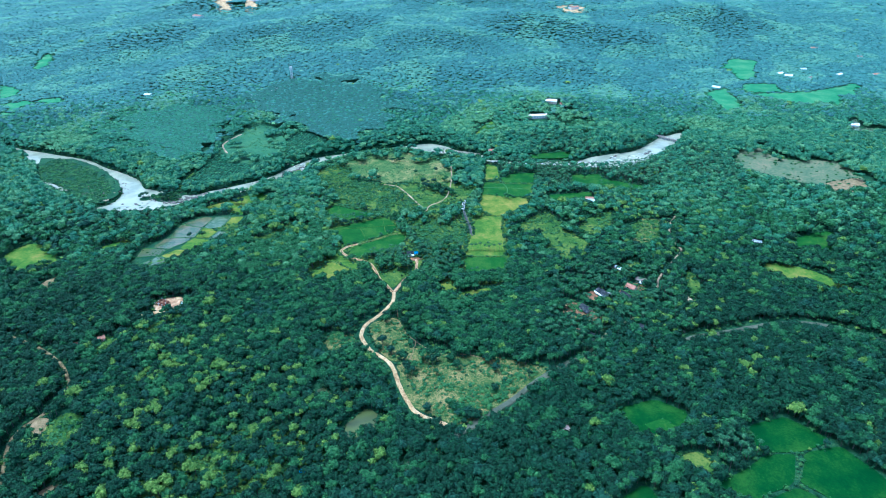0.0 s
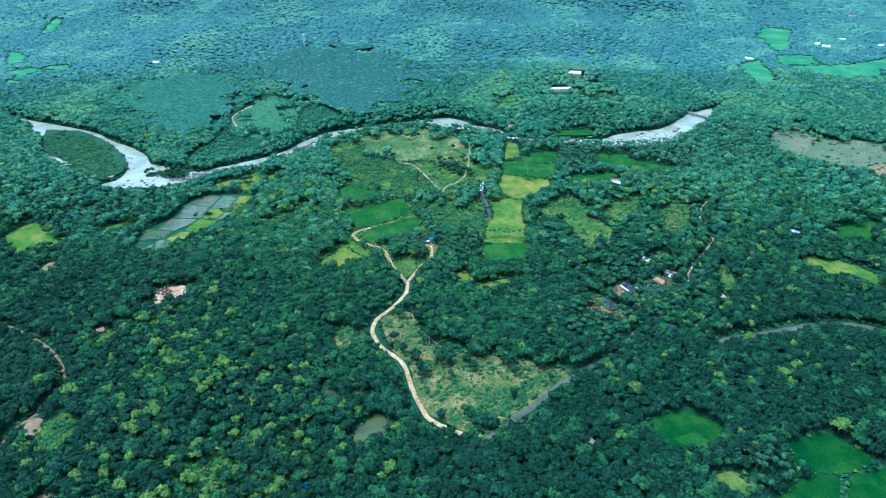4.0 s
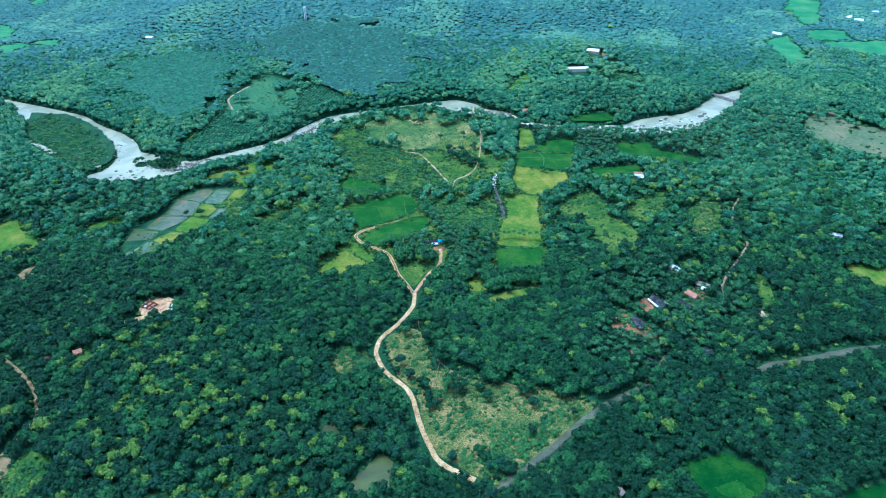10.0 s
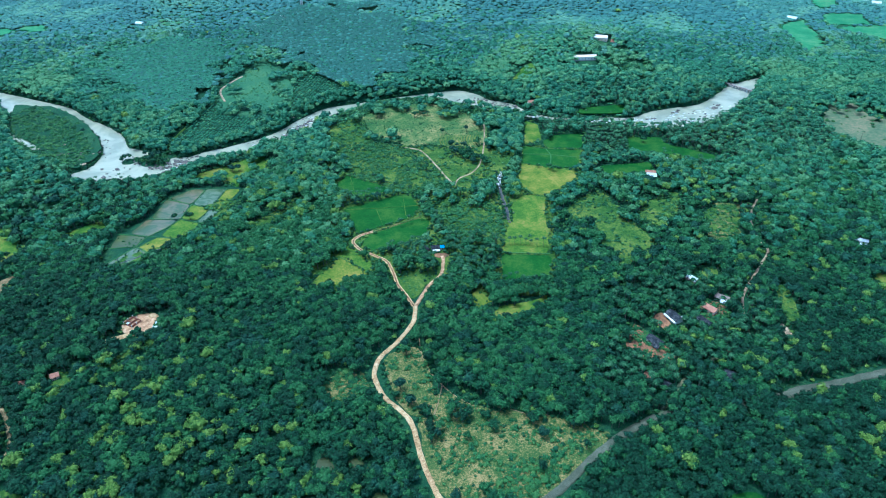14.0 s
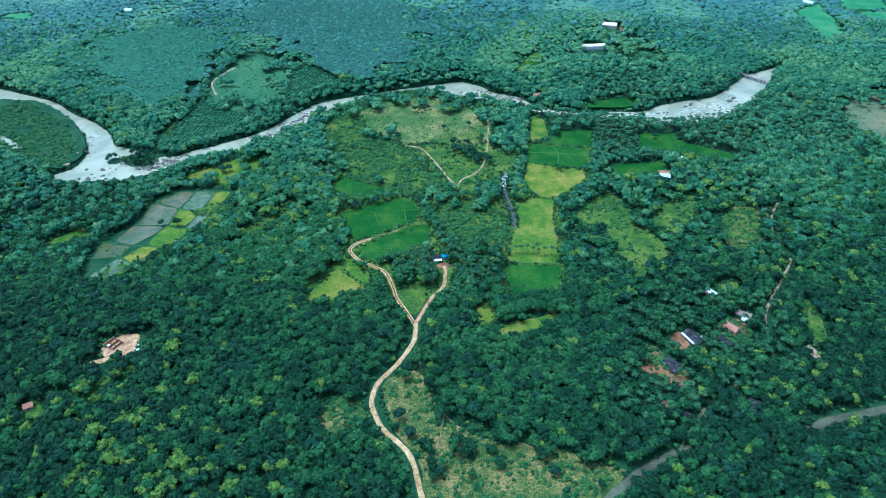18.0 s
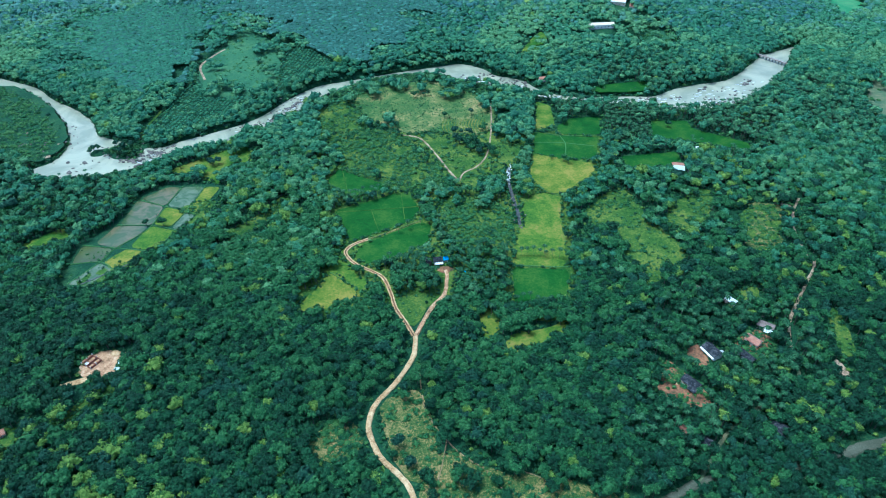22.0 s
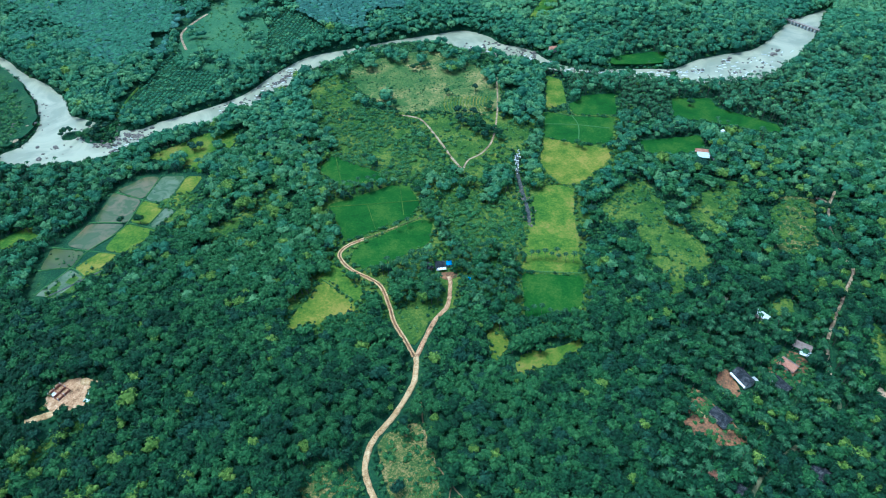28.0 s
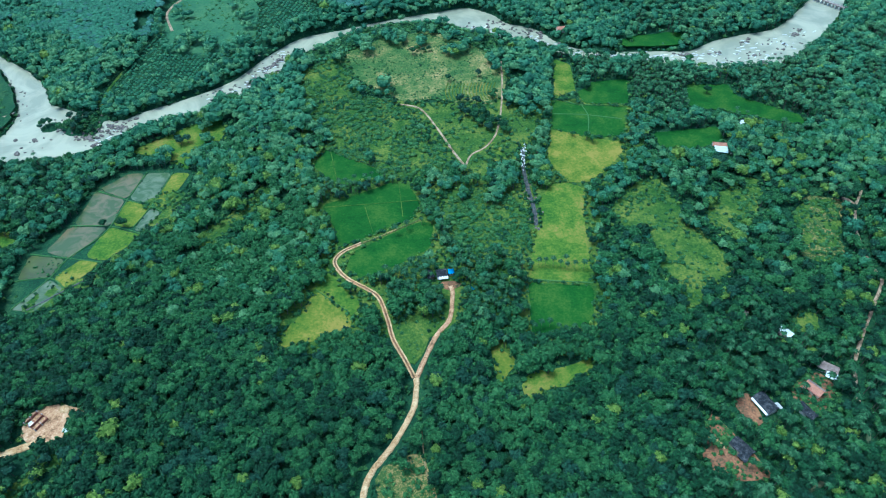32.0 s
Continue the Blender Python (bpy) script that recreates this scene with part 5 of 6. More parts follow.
def gable_bm(x0, x1, w, h, rise):
    bm = bmesh.new()
    tri = [(-w / 2, h), (w / 2, h), (0, h + rise)]
    a = [bm.verts.new((x0, y, z)) for y, z in tri]
    b = [bm.verts.new((x1, y, z)) for y, z in tri]
    bm.faces.new(a)
    bm.faces.new(b[::-1])
    for i in range(3):
        j = (i + 1) % 3
        bm.faces.new([a[i], b[i], b[j], a[j]])
    bmesh.ops.recalc_face_normals(bm, faces=bm.faces)
    return bm


def house(name, label, x, y, length, width, turn, roof, wall, height=2.8, rise=1.5, sheds=(), roof2=None, category="house", lift=0.3):
    """A gabled house: its ridge runs along its own x. sheds: lean-tos (side, from, to, depth, material)."""
    base = new(name)
    base.matrix_basis = pose(x, y, land(x, y) + lift, 0, 0, turn)
    if y < 300:
        length, width = length * 0.82, width * 0.82
    L, W = length / 2, width / 2
    part("plinth", box_bm(-L - 0.3, L + 0.3, -W - 0.3, W + 0.3, -1.6, 0.15), M_CONCRETE, base)
    for s in (-1, 1):
        part("wall", box_bm(-L, L, s * W - 0.1, s * W + 0.1, 0.15, height), wall, base)
        part("wall", box_bm(s * L - 0.1, s * L + 0.1, -W + 0.1, W - 0.1, 0.15, height), wall, base)
        part("gable", gable_bm(s * L - 0.1, s * L + 0.1, width, height, rise), wall, base)
        part("roof_slope", slope_bm(-L - 0.6, L + 0.6, s * (W + 0.7), height - 0.7 * rise / W + 0.1, s * 0.02, height + rise + 0.1), (roof2 or roof) if s > 0 else roof, base)
        n = max(1, int(length / 4))
        for i in range(n):
            wx = -L + (i + 0.5) * length / n
            if i == n // 2 and s < 0:
                d = part("door", box_bm(wx - 0.5, wx + 0.5, s * W - 0.16, s * W + 0.16, 0.15, 2.2), M_WOOD, base)
            else:
                w = part("window", box_bm(wx - 0.6, wx + 0.6, s * W - 0.14, s * W + 0.14, 1.0, 2.1), M_WOOD, base)
                part("pane", box_bm(wx - 0.5, wx + 0.5, s * W - 0.17, s * W + 0.17, 1.1, 2.0), M_DARK, w)
    part("ridge_cap", box_bm(-L - 0.6, L + 0.6, -0.18, 0.18, height + rise + 0.08, height + rise + 0.22, 0.04), roof, base)
    for s, a, b, depth, mat in sheds:
        r = part("lean_to_roof", slope_bm(a, b, s * (W + depth), height - 0.9, s * (W + 0.3), height - 0.15), mat, base)
        for px in (a + 0.3, b - 0.3):
            part("post", box_bm(px - 0.08, px + 0.08, s * (W + depth - 0.3) - 0.08, s * (W + depth - 0.3) + 0.08, -1.0, height - 0.95), M_WOOD, base)
    return tagged(base, label, category, "village houses" if category == "house" else "")


house("farmhouse", "dark-roofed white farmhouse with a pale porch among palms", 180, -25, 12.5, 7.5, -66, M_SLATE, M_WALL, 3.0, 1.6, [(1, 2, 6, 3.0, M_CONCRETE), (-1, -5.5, 5.5, 1.6, M_WALL)])
house("farmhouse", "dark slate-roofed house beside a red earth yard", 160, -49, 11.5, 6.5, -55, M_SLATE, M_CREAM, 2.8, 1.4, [(-1, 1, 6, 2.5, M_SLATE)])
house("farmhouse", "house with a patched red clay tile and pale sheet roof", 208, -17, 10, 6, -52, M_TILE, M_CREAM, 2.8, 1.7, (), M_OLDTILE)
house("farmhouse", "narrow house with a dark sheet roof", 199, -30, 11, 4.6, -62, M_SLATE, M_WALL, 2.6, 1.1)
house("farmhouse", "grey-roofed house with a pale sheet metal extension", 221, -4, 11, 5.5, -35, M_OLDTILE, M_CREAM, 2.8, 1.3, [(-1, 0, 5.5, 4.0, M_TIN)])
house("farmhouse", "low house with a bright sheet metal roof", 208, 21, 9, 4.2, -55, M_TIN, M_CREAM, 2.6, 1.0, [(-1, -5, 0, 2.5, M_OLDTILE)])
house("farmhouse", "small house with a weathered brown tile roof", 188, 36, 8, 6, -40, M_OLDTILE, M_CREAM, 2.6, 1.4)
house("garden_shed", "small shed with a bluish sheet metal roof", 196, 31, 3.6, 2.8, -50, M_TIN, M_WOOD, 2.2, 0.6, category="shed")
house("farmhouse", "dark-roofed white house in the wood beside the road", 197, -82, 10, 8, -50, M_SLATE, M_WALL, 3.0, 1.6)
house("garden_shed", "brown-roofed outbuilding in the wood", 186, -87, 6.5, 5, -50, M_OLDTILE, M_CREAM, 2.4, 1.0, category="shed")
house("farmhouse", "small dark-roofed house with a white gable", 155, -88, 8, 6, -50, M_SLATE, M_WALL, 2.8, 1.4)
house("garden_shed", "small red-roofed hut in the wood", 147, -80, 4.5, 4, -40, M_TILE, M_CREAM, 2.3, 0.9, category="shed")
house("farmhouse", "dark-roofed farmhouse with a pale porch among palms", 14.5, 77, 7, 6.5, 8, M_SLATE, M_WALL, 2.8, 1.7, [(-1, -2.5, 3.5, 2.2, M_WALL)])
house("garden_shed", "shed roofed with a bright blue tarpaulin", 20.5, 78.5, 3.2, 3.4, 5, M_BLUE, M_WALL, 2.5, 0.6, category="shed")
house("garden_shed", "dark-roofed outbuilding beside the farmhouse", 7, 76, 6.5, 4, -62, M_SLATE, M_WOOD, 2.4, 1.0, category="shed")
house("farmhouse", "small white house in the wood", 249, 222, 6.5, 5.5, 20, M_TIN, M_WALL, 2.8, 1.2)
house("farmhouse", "clay-tiled wing of a farmhouse with a turquoise courtyard roof", 226, 196, 14, 4.5, -12, M_TILE, M_WALL, 2.8, 1.2, [(-1, -5, 4.5, 7.0, M_TURQ)])
house("farmhouse", "short clay-tiled farmhouse wing", 233, 190, 9, 4, -80, M_TILE, M_WALL, 2.6, 1.0)
house("school", "long white building with a red-edged tile roof on the hill", 214, 489, 30, 7, 3, M_CREAM, M_WALL, 4.2, 1.6, (), M_TILE, "building", 0.0)
house("villa", "white and tan hilltop house with clay tiles", 249, 556, 18, 11, -18, M_WALL, M_CREAM, 4.5, 2.0, [(1, -8, 4, 5.0, M_TILE)], M_TILE, "building", 0.0)
house("villa", "small tan hilltop building with clay tiles", 268, 546, 12, 9, -20, M_TILE, M_CREAM, 3.6, 1.6, (), None, "building", 0.0)
house("farm_shed", "long pale sheet-roofed shed in the wood", 357, 66, 16, 4, -28, M_TIN, M_WALL, 2.6, 0.9, category="shed")
house("farm_shed", "second long pale shed beside the first", 363, 73, 14, 4, -28, M_TIN, M_WALL, 2.6, 0.9, category="shed")
house("farmhouse", "small red-tiled house among yellow bushes", -219, -80, 5, 4, 30, M_TILE, M_CREAM, 2.6, 1.2)
house("garden_shed", "small brick-red hut under trees", -237, -85, 4.5, 4, 20, M_TILE, M_CREAM, 2.3, 0.9, category="shed")
house("garden_shed", "small hut with a bright blue roof in the wood", -50, -213, 4, 3, 60, M_BLUE, M_CREAM, 2.5, 0.9, category="shed")
house("garden_shed", "grey-roofed hut in the wood", 113, -186, 6, 5, 40, M_OLDTILE, M_CREAM, 2.5, 1.0, category="shed")
house("garden_shed", "small red-roofed hut beside a bare patch", 164, -126, 5.5, 4, 70, M_TILE, M_WALL, 2.4, 1.0, category="shed")
house("farmhouse", "small clay-tiled house on the far river bank", 130, 378, 7, 5, 10, M_TILE, M_CREAM, 2.6, 1.2)
house("farmhouse", "brown-roofed house behind the far river bank", 178, 395, 12, 7, 5, M_OLDTILE, M_CREAM, 3.0, 1.6)
house("garden_shed", "small white hut behind the river bank", 160, 400, 5, 4, 0, M_TIN, M_WALL, 2.6, 0.9, category="shed")
for i, (a, b) in enumerate([(606, 731), (664, 591), (903, 821), (711, 465), (-503, 606), (-487, 618), (-529, 628), (530, 1630), (-490, 1804), (-600, 1834), (-608, 1556), (-228, 679), (-257, 648), (1010, 1104), (789, 842), (796, 820), (978, 815)]):
    k = i % 3
    house("far_house", "far white house among trees", a, b, 14 if b < 1200 else 34, 8 if b < 1200 else 14, (i * 37) % 90 - 45, (M_TIN, M_TILE, M_WALL)[k], M_WALL, 4.0 if b < 1200 else 8.0, 2.0, lift=0.0)
for i, (a, b) in enumerate([(656, 588), (-481, 275), (690, 470), (-470, 640), (-455, 690), (830, 800), (860, 880), (1060, 1000)]):
    house("far_house", "far small house with a pale roof", a, b, 11, 7, (i * 53) % 90 - 45, (M_TIN, M_OLDTILE)[i % 2], M_WALL, 3.5, 1.6, lift=0.0)

# building site: bare brick walls of four rooms
site = new("building_site")
site.matrix_basis = pose(-190, -31, land(-190, -31) + 0.4, 0, 0, -28)
site.scale = (0.76, 0.76, 0.8)
for a in (-5, 0.4, 5):
    part("wall", box_bm(a - 0.2, a + 0.2, -5, 5, -1, 1.7), M_BLOCK, site)
for b in (-4.8, -0.5, 4.8):
    for x0, x1 in ((-4.8, 0.2), (0.6, 4.8)):
        part("wall", box_bm(x0, x1, b - 0.2, b + 0.2, -1, 1.5), M_BLOCK, site)
part("cement_sheet", box_bm(-4.4, -1.2, -4.3, -1.4, -0.4, 0.25, 0.08), M_WALL, site, "pale cement sheeting")
part("earth_fill", box_bm(-4.8, 4.8, -4.6, 4.6, -1.2, -0.45), M_BLOCK, site, "dark earth fill")
for i in range(8):
    a, b = (i % 3 - 1) * 5.2, (i // 3 - 1) * 5.0
    if (a, b) != (0, 0):
        part("column", box_bm(a - 0.3, a + 0.3, b - 0.3, b + 0.3, -1, 2.6), M_CONCRETE, site)
tagged(site, "unfinished house of bare brick walls on pale earth", "building site")


def heap(name, x, y, r, h, mat, label, cat):
    rg = np.random.RandomState(int(abs(x * 7 + y)))
    v, f = clump(rg, 2, np.zeros(3), np.array([r, r * rg.uniform(0.6, 0.9), h]), 0.16, -0.2)
    ob = thing_mesh(name, v, f, [mat], smooth=True)
    ob.matrix_basis = pose(x, y, land(x, y) + 0.3, 0, 0, rg.uniform(0, 360))
    return tagged(ob, label, cat)


heap("sand_heap", -179, -24, 3.4, 1.3, M_DIRT, "heap of pale building sand", "heap")
heap("earth_heap", -170, -26, 3.0, 1.2, M_RUST, "heap of reddish earth", "heap")
heap("gravel_heap", -168, -27, 2.4, 1.0, M_SAND, "heap of tan gravel", "heap")
for a, b, t in ((-173, -31, 12), (-173.5, -36, -10)):
    tarp = part("tarpaulin", box_bm(-1.6, 1.6, -1.3, 1.3, 0.0, 0.5, 0.15), M_TURQ)
    tarp.matrix_basis = pose(a, b, land(a, b) + 0.35, 0, 0, t)
    tagged(tarp, "turquoise tarpaulin over building material", "tarpaulin")
tarp = part("tarpaulin", box_bm(-1.8, 1.8, -1.2, 1.2, 0.0, 0.4, 0.12), M_BLUE)
tarp.matrix_basis = pose(33, 66, land(33, 66) + 0.3, 0, 0, -30)
tagged(tarp, "blue tarpaulin on the ground beside the house", "tarpaulin")

# plant beds in the red yard
for i in range(6):
    bed = part("plant_bed", box_bm(-0.35, 0.35, -5, 5, 0, 0.35, 0.1), M_DIRT)
    bed.matrix_basis = pose(147 + i * 1.5, -42 - i * 1.1, land(147, -42) + 0.5, 0, 0, 35)
    tagged(bed, "narrow bed of pale earth in the red yard", "plant bed", "plant beds")

# mast on the far hill
mast = new("water_tower")
mast.matrix_basis = pose(-203, 733, land(-203, 733))
for a, b in ((-1.3, -1.3), (1.3, -1.3), (1.3, 1.3), (-1.3, 1.3)):
    part("leg", box_bm(a - 0.3, a + 0.3, b - 0.3, b + 0.3, -1, 18), M_WALL, mast)
part("tank", box_bm(-2.2, 2.2, -2.2, 2.2, 18, 24, 0.4), M_WALL, mast)
for z in (6, 12):
    part("brace", box_bm(-1.6, 1.6, -1.6, 1.6, z - 0.2, z + 0.2), M_WALL, mast)
tagged(mast, "slender white tower on the far hillside", "tower")

# footbridge over the river
bridge = new("footbridge")
bl = math.hypot(23, 31)
bridge.matrix_basis = pose(402.5, 427.5, WATER_Z + 3.2, 0, 0, math.degrees(math.atan2(-31, 23)))
part("deck", box_bm(-bl / 2 - 6, bl / 2 + 6, -1.6, 1.6, 0, 0.5, 0.05), M_OLDTILE, bridge, "dark worn deck")
for i in range(11):
    a = -bl / 2 + bl * i / 10
    part("pier", box_bm(a - 0.55, a + 0.55, -2.0, 2.0, -5.5, 0.0, 0.1), M_CONCRETE, bridge)
for s in (-1, 1):
    part("rail", box_bm(-bl / 2 - 6, bl / 2 + 6, s * 1.5 - 0.07, s * 1.5 + 0.07, 1.3, 1.45), M_CONCRETE, bridge)
    for i in range(17):
        a = -bl / 2 - 5 + (bl + 10) * i / 16
        part("rail_post", box_bm(a - 0.08, a + 0.08, s * 1.5 - 0.08, s * 1.5 + 0.08, 0.45, 1.35), M_CONCRETE, bridge)
tagged(bridge, "low dark bridge on concrete piers across the river", "bridge")

# ---- rocks and rapids ----
ROCKS = []
for i in range(6):
    rg = np.random.RandomState(200 + i)
    v, f = clump(rg, 2, np.zeros(3), np.array([1.0, rg.uniform(0.5, 0.8), rg.uniform(0.35, 0.55)]), 0.22, -0.6)
    ROCKS.append((v, f))
rock_src, rock_rest, rock_count = {}, [], []


def boulder(x, y, s, z):
    k = random.randint(0, 5)
    m = pose(x, y, z, 0, 0, random.uniform(0, 360)) @ Matrix.Scale(s, 4)
    rock_count.append(k)
    if len(rock_count) > 250 and y > 200:
        v = np.array(m)[:3, :3] @ ROCKS[k][0].T + np.array([[x], [y], [z]])
        rock_rest.append((v.T, ROCKS[k][1]))
    elif k in rock_src:
        copy_thing(rock_src[k], m).scale = (s, s, s)
    else:
        ob = thing_mesh("boulder", *ROCKS[k], [M_ROCK])
        ob.matrix_basis = m
        rock_src[k] = tagged(ob, "worn grey river boulder", "boulder", "river boulders")


for spots, n, reach in (([(-178, 294), (-156, 310), (-149, 327), (-139, 340), (-131, 359), (-253, 246), (-255, 231), (-170, 290)], 11, 9), ([(55, 397), (62, 381), (102, 374), (111, 358), (191, 340), (210, 334), (240, 333), (269, 327), (305, 330), (338, 349), (327, 353), (350, 370), (312, 325), (294, 337)], 6, 7), ([(-317, 228), (-312, 232), (-310, 217), (-346, 284), (-350, 276), (-356, 301), (-311, 257), (-296, 242)], 5, 8), ([(-296, 262), (-276, 265), (-267, 254), (-264, 231), (-278, 239), (-298, 249)], 5, 7), ([(-507, 398), (-485, 398), (-447, 389), (-398, 345), (-365, 305), (-345, 266), (-349, 238), (-363, 233), (-414, 260), (-466, 317)][3:7], 5, 7)):
    for a, b in spots:
        for _ in range(n):
            px, py = a + random.gauss(0, reach), b + random.gauss(0, reach * 0.7)
            boulder(px, py, random.uniform(0.6, 1.4) * (2.2 if random.random() < 0.15 else 1), WATER_Z + 0.15 if inside(RIVER, np.array([px]), np.array([py]))[0] else land(px, py))

rg = np.random.RandomState(9)
foam = []
for spots, n, reach in (([(-178, 294), (-156, 310), (-149, 327), (-139, 340), (-131, 359), (-253, 246), (-255, 231), (-170, 290)], 7, 7), ([(55, 397), (62, 381), (102, 374), (111, 358), (191, 340), (210, 334), (240, 333), (269, 327), (305, 330), (338, 349), (327, 353), (350, 370), (312, 325), (294, 337)], 8, 8), ([(52, 397), (60, 388), (103, 366), (215, 338), (234, 337), (250, 336), (266, 339), (298, 352)], 9, 6), ([(88, 372), (104, 372), (118, 362), (130, 353), (144, 344), (160, 342), (176, 340), (192, 338), (206, 336)], 9, 4)):
    for a, b in spots:
        for _ in range(n):
            px, py = a + rg.normal() * reach, b + rg.normal() * reach * 0.7
            if not inside(RIVER, np.array([px]), np.array([py]))[0]:
                continue
            s = rg.uniform(0.5, 1.3)
            v, f = clump(rg, 1, np.zeros(3), np.array([s * 2.4, s * 0.6, 0.16]), 0.3, -0.3)
            t = rg.uniform(-0.5, 0.9)
            c, q = math.cos(t), math.sin(t)
            foam.append((np.stack([v[:, 0] * c - v[:, 1] * q + px, v[:, 0] * q + v[:, 1] * c + py, v[:, 2] + WATER_Z + 0.03], 1), f))
tagged(thing_mesh("white_water", *join(foam), [M_FOAM], smooth=True), "white broken water over river rocks", "rapids", kind="stuff")
chute = []
for i in range(46):
    t = i / 46
    a, b = BED[int(t * 6)]
    s = rg.uniform(0.4, 1.1)
    v, f = clump(rg, 1, np.zeros(3), np.array([s * 0.8, s * 1.5, 0.3]), 0.3, -0.3)
    chute.append((v + np.array([a + rg.normal() * 1.8, b + rg.normal() * 2.5, land(a, b) + 0.7]), f))
tagged(thing_mesh("white_water", *join(chute), [M_FOAM], smooth=True), "white water of a small stream over rocks", "stream", kind="stuff")

for i in range(40):
    a, b = BED[random.randint(0, len(BED) - 1)]
    px, py = a + random.gauss(0, 2.6), b + random.gauss(0, 2.6)
    boulder(px, py, random.uniform(0.5, 1.3), land(px, py) + 0.4)

# sandy shore of the island
for a, b, w in ((-349, 262, 6), (-352, 240, 7), (-372, 305, 5), (-390, 285, 6), (-380, 262, 5)):
    heap("sand_bar", a, b, w * 0.8, 0.3, M_SAND, "low bar of reddish sand and rock", "sand bar")
    for _ in range(9):
        px, py = a + random.gauss(0, w * 0.7), b + random.gauss(0, w * 0.6)
        boulder(px, py, random.uniform(0.6, 1.7), float(lie(px, py)[0]) + 0.3)
for a, b in ((-396, 340), (-380, 320), (-366, 303), (-358, 286), (-350, 268), (-349, 250), (-356, 238), (-372, 296), (-364, 262)):
    for _ in range(7):
        px, py = a + random.gauss(0, 5), b + random.gauss(0, 5)
        boulder(px, py, random.uniform(0.7, 2.0), max(float(lie(px, py)[0]) + 0.3, WATER_Z))
channel = strip("water", rounded([(-510, 354), (-489, 333), (-463, 310), (-441, 295), (-414, 273)], 4, False), 7.0, M_RIVER, 0.75)
tagged(channel, "shallow side channel of the river", "river", kind="structure")

# ---- bunds between the plots ----
def bund(pts, w=1.1, mat=None, label="low grassy bund between rice plots"):
    tagged(strip("bund", rounded(pts, 4, False), w, mat or M_SHRUB, 0.6), label, "bund", kind="structure")


bund([(-239, 167), (-213, 156), (-193, 148), (-183, 142)], 0.9)
bund([(-208, 188), (-212, 156), (-213, 126), (-217, 112), (-228, 92), (-231, 74), (-242, 47)], 0.9)
bund([(-188, 188), (-192, 149), (-197, 124)], 0.7)
bund([(-241, 127), (-213, 126), (-190, 118)], 0.9)
bund([(-255, 98), (-228, 93), (-203, 88)], 0.9)
bund([(-252, 72), (-231, 74), (-217, 64)], 0.9)
bund([(129, 275), (131, 257), (134, 240), (129, 213)])
bund([(110, 268), (131, 257), (168, 255)])
bund([(104, 245), (131, 243), (160, 236)])
bund([(-68, 144), (-40, 146), (2, 148)], 0.5, M_MEADOW)
bund([(-40, 146), (-32, 118)], 0.5, M_MEADOW)
bund([(-16, 166), (-12, 132)], 0.5, M_MEADOW)
bund([(-70, 205), (-62, 172)], 0.7, M_MEADOW)
bund([(-64, 65), (-41, 46)], 0.7)
bund([(70, 72), (109, 67)], 1.0)

# ditch beside the plots and path on the far hill
tagged(strip("ditch", rounded([(-181, 128), (-191, 100), (-203, 77), (-220, 58), (-232, 46)], 5, False), 1.5, M_WETROCK, 0.5), "dark ditch beside the flooded plots", "ditch", kind="structure")
tagged(strip("footpath", rounded([(-240, 470), (-247, 458), (-256, 437), (-256, 420), (-243, 392)], 6, False), 2.6, M_SAND, 1.3), "earth footpath up the hillside meadow", "path", kind="structure")

for pts in [[(3, -29), (7, -60), (19, -81), (29, -92), (39, -99)], [(19, -81), (16, -98), (12, -112)], [(52, -99), (59, -101), (68, -105)], [(39, -99), (44, -108), (55, -115)]]:
    tagged(strip("footpath", rounded(pts, 6, False), 0.7, M_TRACK, 0.5), "thin eroded footpath across the scrub meadow", "path", kind="structure")

tagged(strip("footpath", rounded([(-272, 272), (-274, 298), (-270, 326)], 4, False), 2.6, M_MEADOW, 0.6), "light grassy strip down to the river", "path", kind="structure")

# crop rows
rows = []
for i in range(15):
    line = [(22 + i * 2.9 - 2.5 * math.sin(t * 3.1), 267 + 26 * t) for t in np.linspace(0, 1, 9)]
    v, f = [], []
    for j, (a, b) in enumerate(line):
        for s, h in ((-0.55, -0.2), (0, 0.45), (0.55, -0.2)):
            v.append((a + s, b, land(a, b) + 0.45 + h))
        if j:
            k = 3 * (j - 1)
            for q in (0, 1):
                f += [(k + q, k + q + 1, k + q + 4), (k + q, k + q + 4, k + q + 3)]
    rows.append((np.array(v), np.array(f)))
tagged(thing_mesh("crop_rows", *join(rows), [M_RIPE]), "curved rows of a pale green crop", "crop", kind="stuff")

for a, b, turn, n in ((-136, 343, 62, 16), (-142, 336, 58, 12), (-153, 311, 66, 14), (-176, 294, 40, 5), (-249, 247, 55, 16), (52, 397, -60, 14), (60, 388, -50, 8), (103, 366, 20, 9), (234, 337, 5, 8), (266, 339, 10, 8), (298, 358, 40, 10), (330, 345, 45, 6), (352, 372, 50, 6)):
    c, q = math.cos(math.radians(turn)), math.sin(math.radians(turn))
    for _ in range(n):
        u, w = random.gauss(0, 6.5), random.gauss(0, 1.6)
        boulder(a + u * c - w * q, b + u * q + w * c, random.uniform(0.8, 2.1), WATER_Z + random.uniform(0.05, 0.35))
for i in range(44):
    t = random.random()
    boulder(66 + 50 * t + random.gauss(0, 4), 406 - 26 * t + random.gauss(0, 6), random.uniform(0.8, 2.2), WATER_Z + random.uniform(0.1, 0.5))
for i in range(46):
    boulder(-268 + random.gauss(0, 8), 241 + random.gauss(0, 8), random.uniform(0.8, 2.4), WATER_Z + random.uniform(0.1, 0.6))
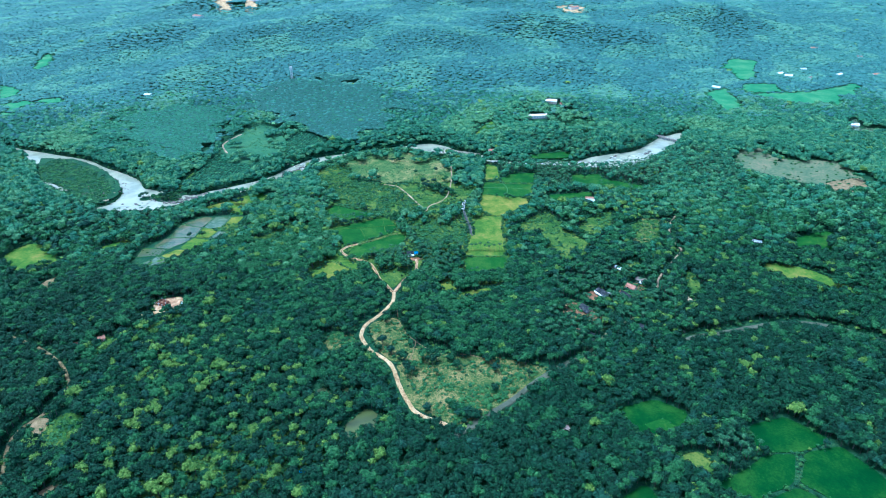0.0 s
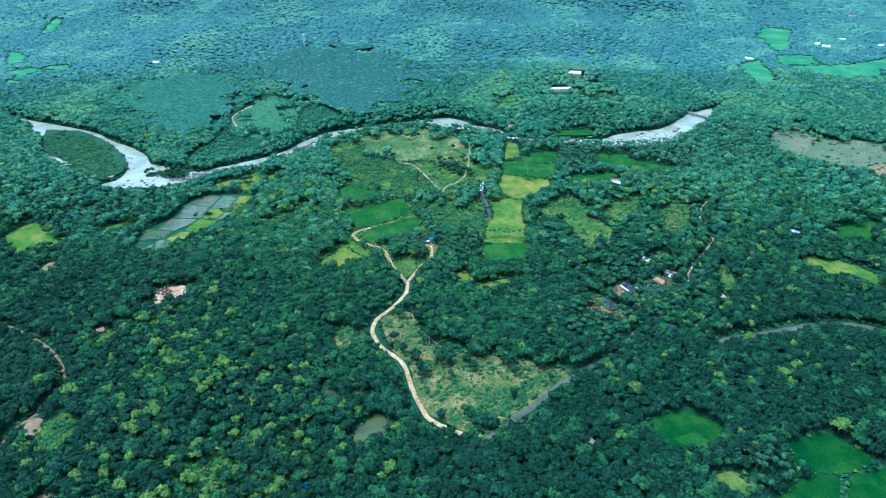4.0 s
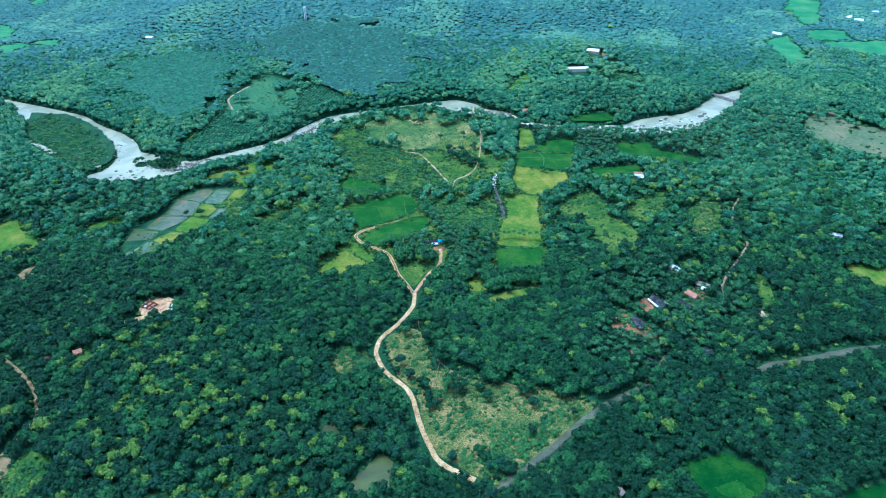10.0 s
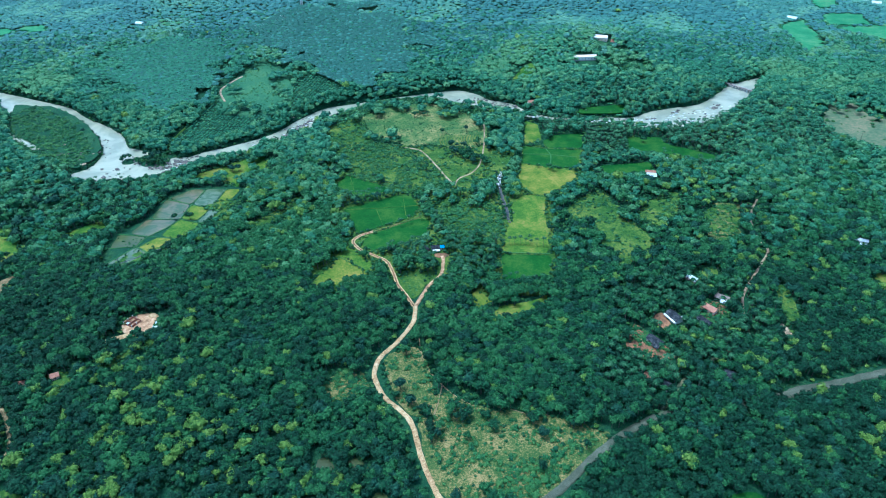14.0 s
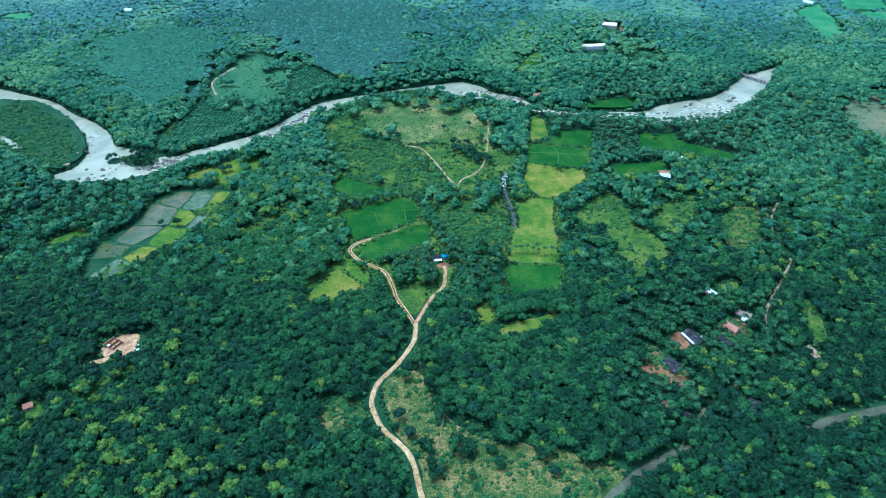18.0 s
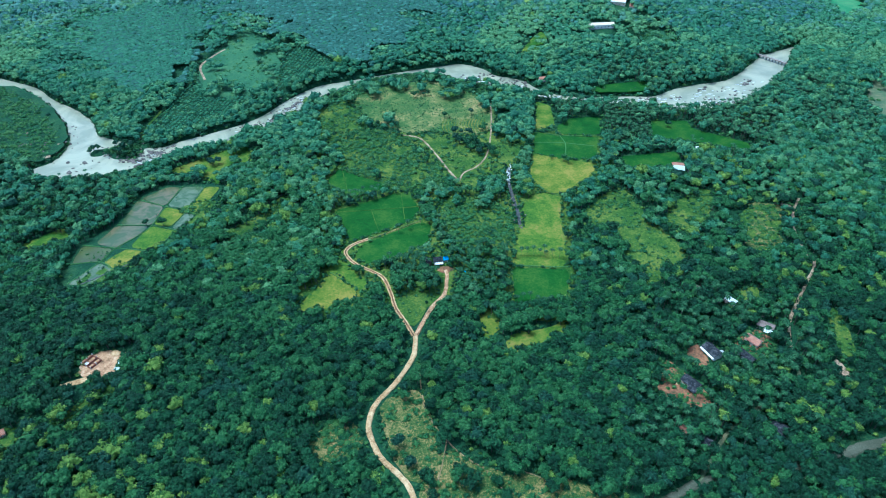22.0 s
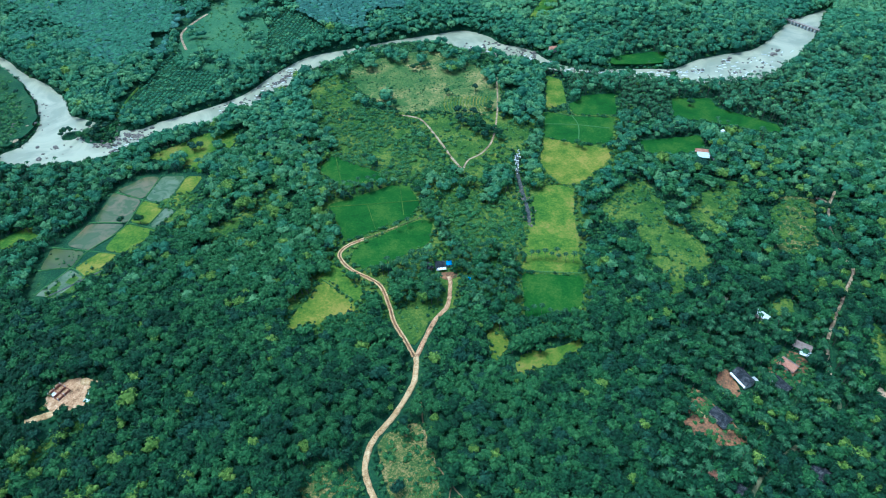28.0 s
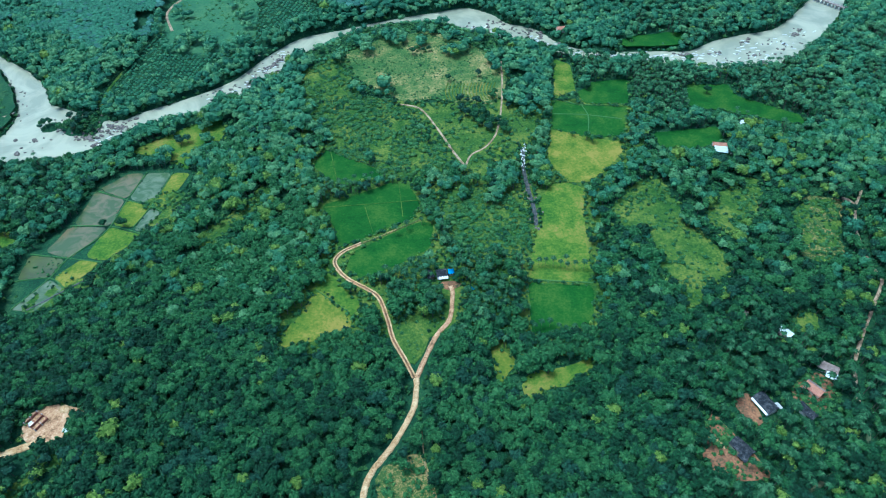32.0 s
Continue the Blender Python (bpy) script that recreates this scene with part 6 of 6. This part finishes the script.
for i in range(30):
    boulder(-250 + random.gauss(0, 7), 247 + random.gauss(0, 4), random.uniform(0.7, 1.6), WATER_Z + 0.1)

# ---- single trees on open land ----
keys = sorted(TREES)
dark = [q for q in keys if q[0] in (1, 2, 4)] or keys
for i, (a, b) in enumerate([(44, -107), (48, -115), (-8, -93), (-2, -97), (-6, -86), (77, -121), (99, -114), (34, -123), (-4, 350), (2, 346), (-7, 340), (-23, 279), (35, 264), (41, 253), (47, 247), (56, 269), (59, 275), (45, 233), (62, 226), (-217, 130), (-203, 127), (-188, 225), (-157, 118), (-192, 221), (129, 209), (121, 214), (88, 176), (134, 279), (17, 297), (238, 270), (71, 253), (50, 300), (29, -162), (36, -158)]):
    for j in range(1 if i % 3 else 2):
        s = random.uniform(0.7, 1.15)
        px, py = a + random.gauss(0, 2.2), b + random.gauss(0, 1.6)
        copy_thing(TREES[dark[(i + j) % len(dark)]], pose(px, py, land(px, py) - 1.6, 0, 0, random.uniform(0, 360))).scale = (s, s, s)
for i in range(30):
    t = random.random()
    a, b = 36 + 30 * t + random.gauss(0, 4.5), 254 - 34 * t + random.gauss(0, 6)
    s = random.uniform(0.7, 1.15)
    copy_thing(TREES[dark[i % len(dark)]], pose(a, b, land(a, b) - 1.6, 0, 0, random.uniform(0, 360))).scale = (s, s, s)
for i, (a, b) in enumerate([(84, 405), (89, 402), (93, 407), (87, 410), (96, 401), (101, 392), (100, 344), (108, 341), (116, 338), (124, 336), (156, 338), (161, 341), (166, 337), (171, 335), (163, 334), (196, 329), (236, 322)]):
    s = random.uniform(0.9, 1.3)
    copy_thing(TREES[dark[i % len(dark)]], pose(a, b, float(lie(a, b)[0]) - 0.6, 0, 0, random.uniform(0, 360))).scale = (s, s, s)
for i in range(16):
    a, b = -284 + random.gauss(0, 8), 250 + random.gauss(0, 5)
    s = random.uniform(0.7, 1.1)
    copy_thing(TREES[dark[i % len(dark)]], pose(a, b, float(lie(a, b)[0]) - 0.3, 0, 0, random.uniform(0, 360))).scale = (s, s, s)
for i, (a, b) in enumerate([(72, 80), (76, 82), (81, 83), (86, 82), (90, 80), (94, 79), (99, 78), (104, 77), (69, 33), (73, 34), (78, 35), (82, 32), (86, 30), (91, 31), (-60, 166), (-54, 164), (-48, 167), (-41, 168), (-35, 171), (-27, 173), (-19, 175), (94, 83), (6, 127), (1, 123), (-9, 119), (-16, 114)]):
    s = random.uniform(0.6, 0.85)
    copy_thing(PALMS[i % 4], pose(a, b, land(a, b), 0, 0, random.uniform(0, 360))).scale = (s, s, s)
for i in range(7):
    a, b = -308 + random.gauss(0, 3.5), 250 + random.gauss(0, 3)
    copy_thing(TREES[dark[i % len(dark)]], pose(a, b, float(lie(a, b)[0]) - 0.5, 0, 0, random.uniform(0, 360))).scale = (0.7, 0.7, 0.7)
for i in range(26):
    a, b = random.choice([(180, -25), (160, -48), (207, -17), (199, -29), (222, -4), (208, 21), (189, 35), (150, -62)])
    u, w = random.uniform(0, 6.28), random.uniform(9, 15)
    a, b = a + w * math.cos(u), b + w * math.sin(u)
    if clear_of_homes(np.array([a]), np.array([b]), -1)[0]:
        s = random.uniform(0.65, 0.9)
        copy_thing(PALMS[i % 4], pose(a, b, land(a, b), 0, 0, random.uniform(0, 360))).scale = (s, s, s)
tagged(thing_mesh("boulders", *join(rock_rest), [M_ROCK]), "worn grey rocks standing in the river", "rocks", kind="stuff")
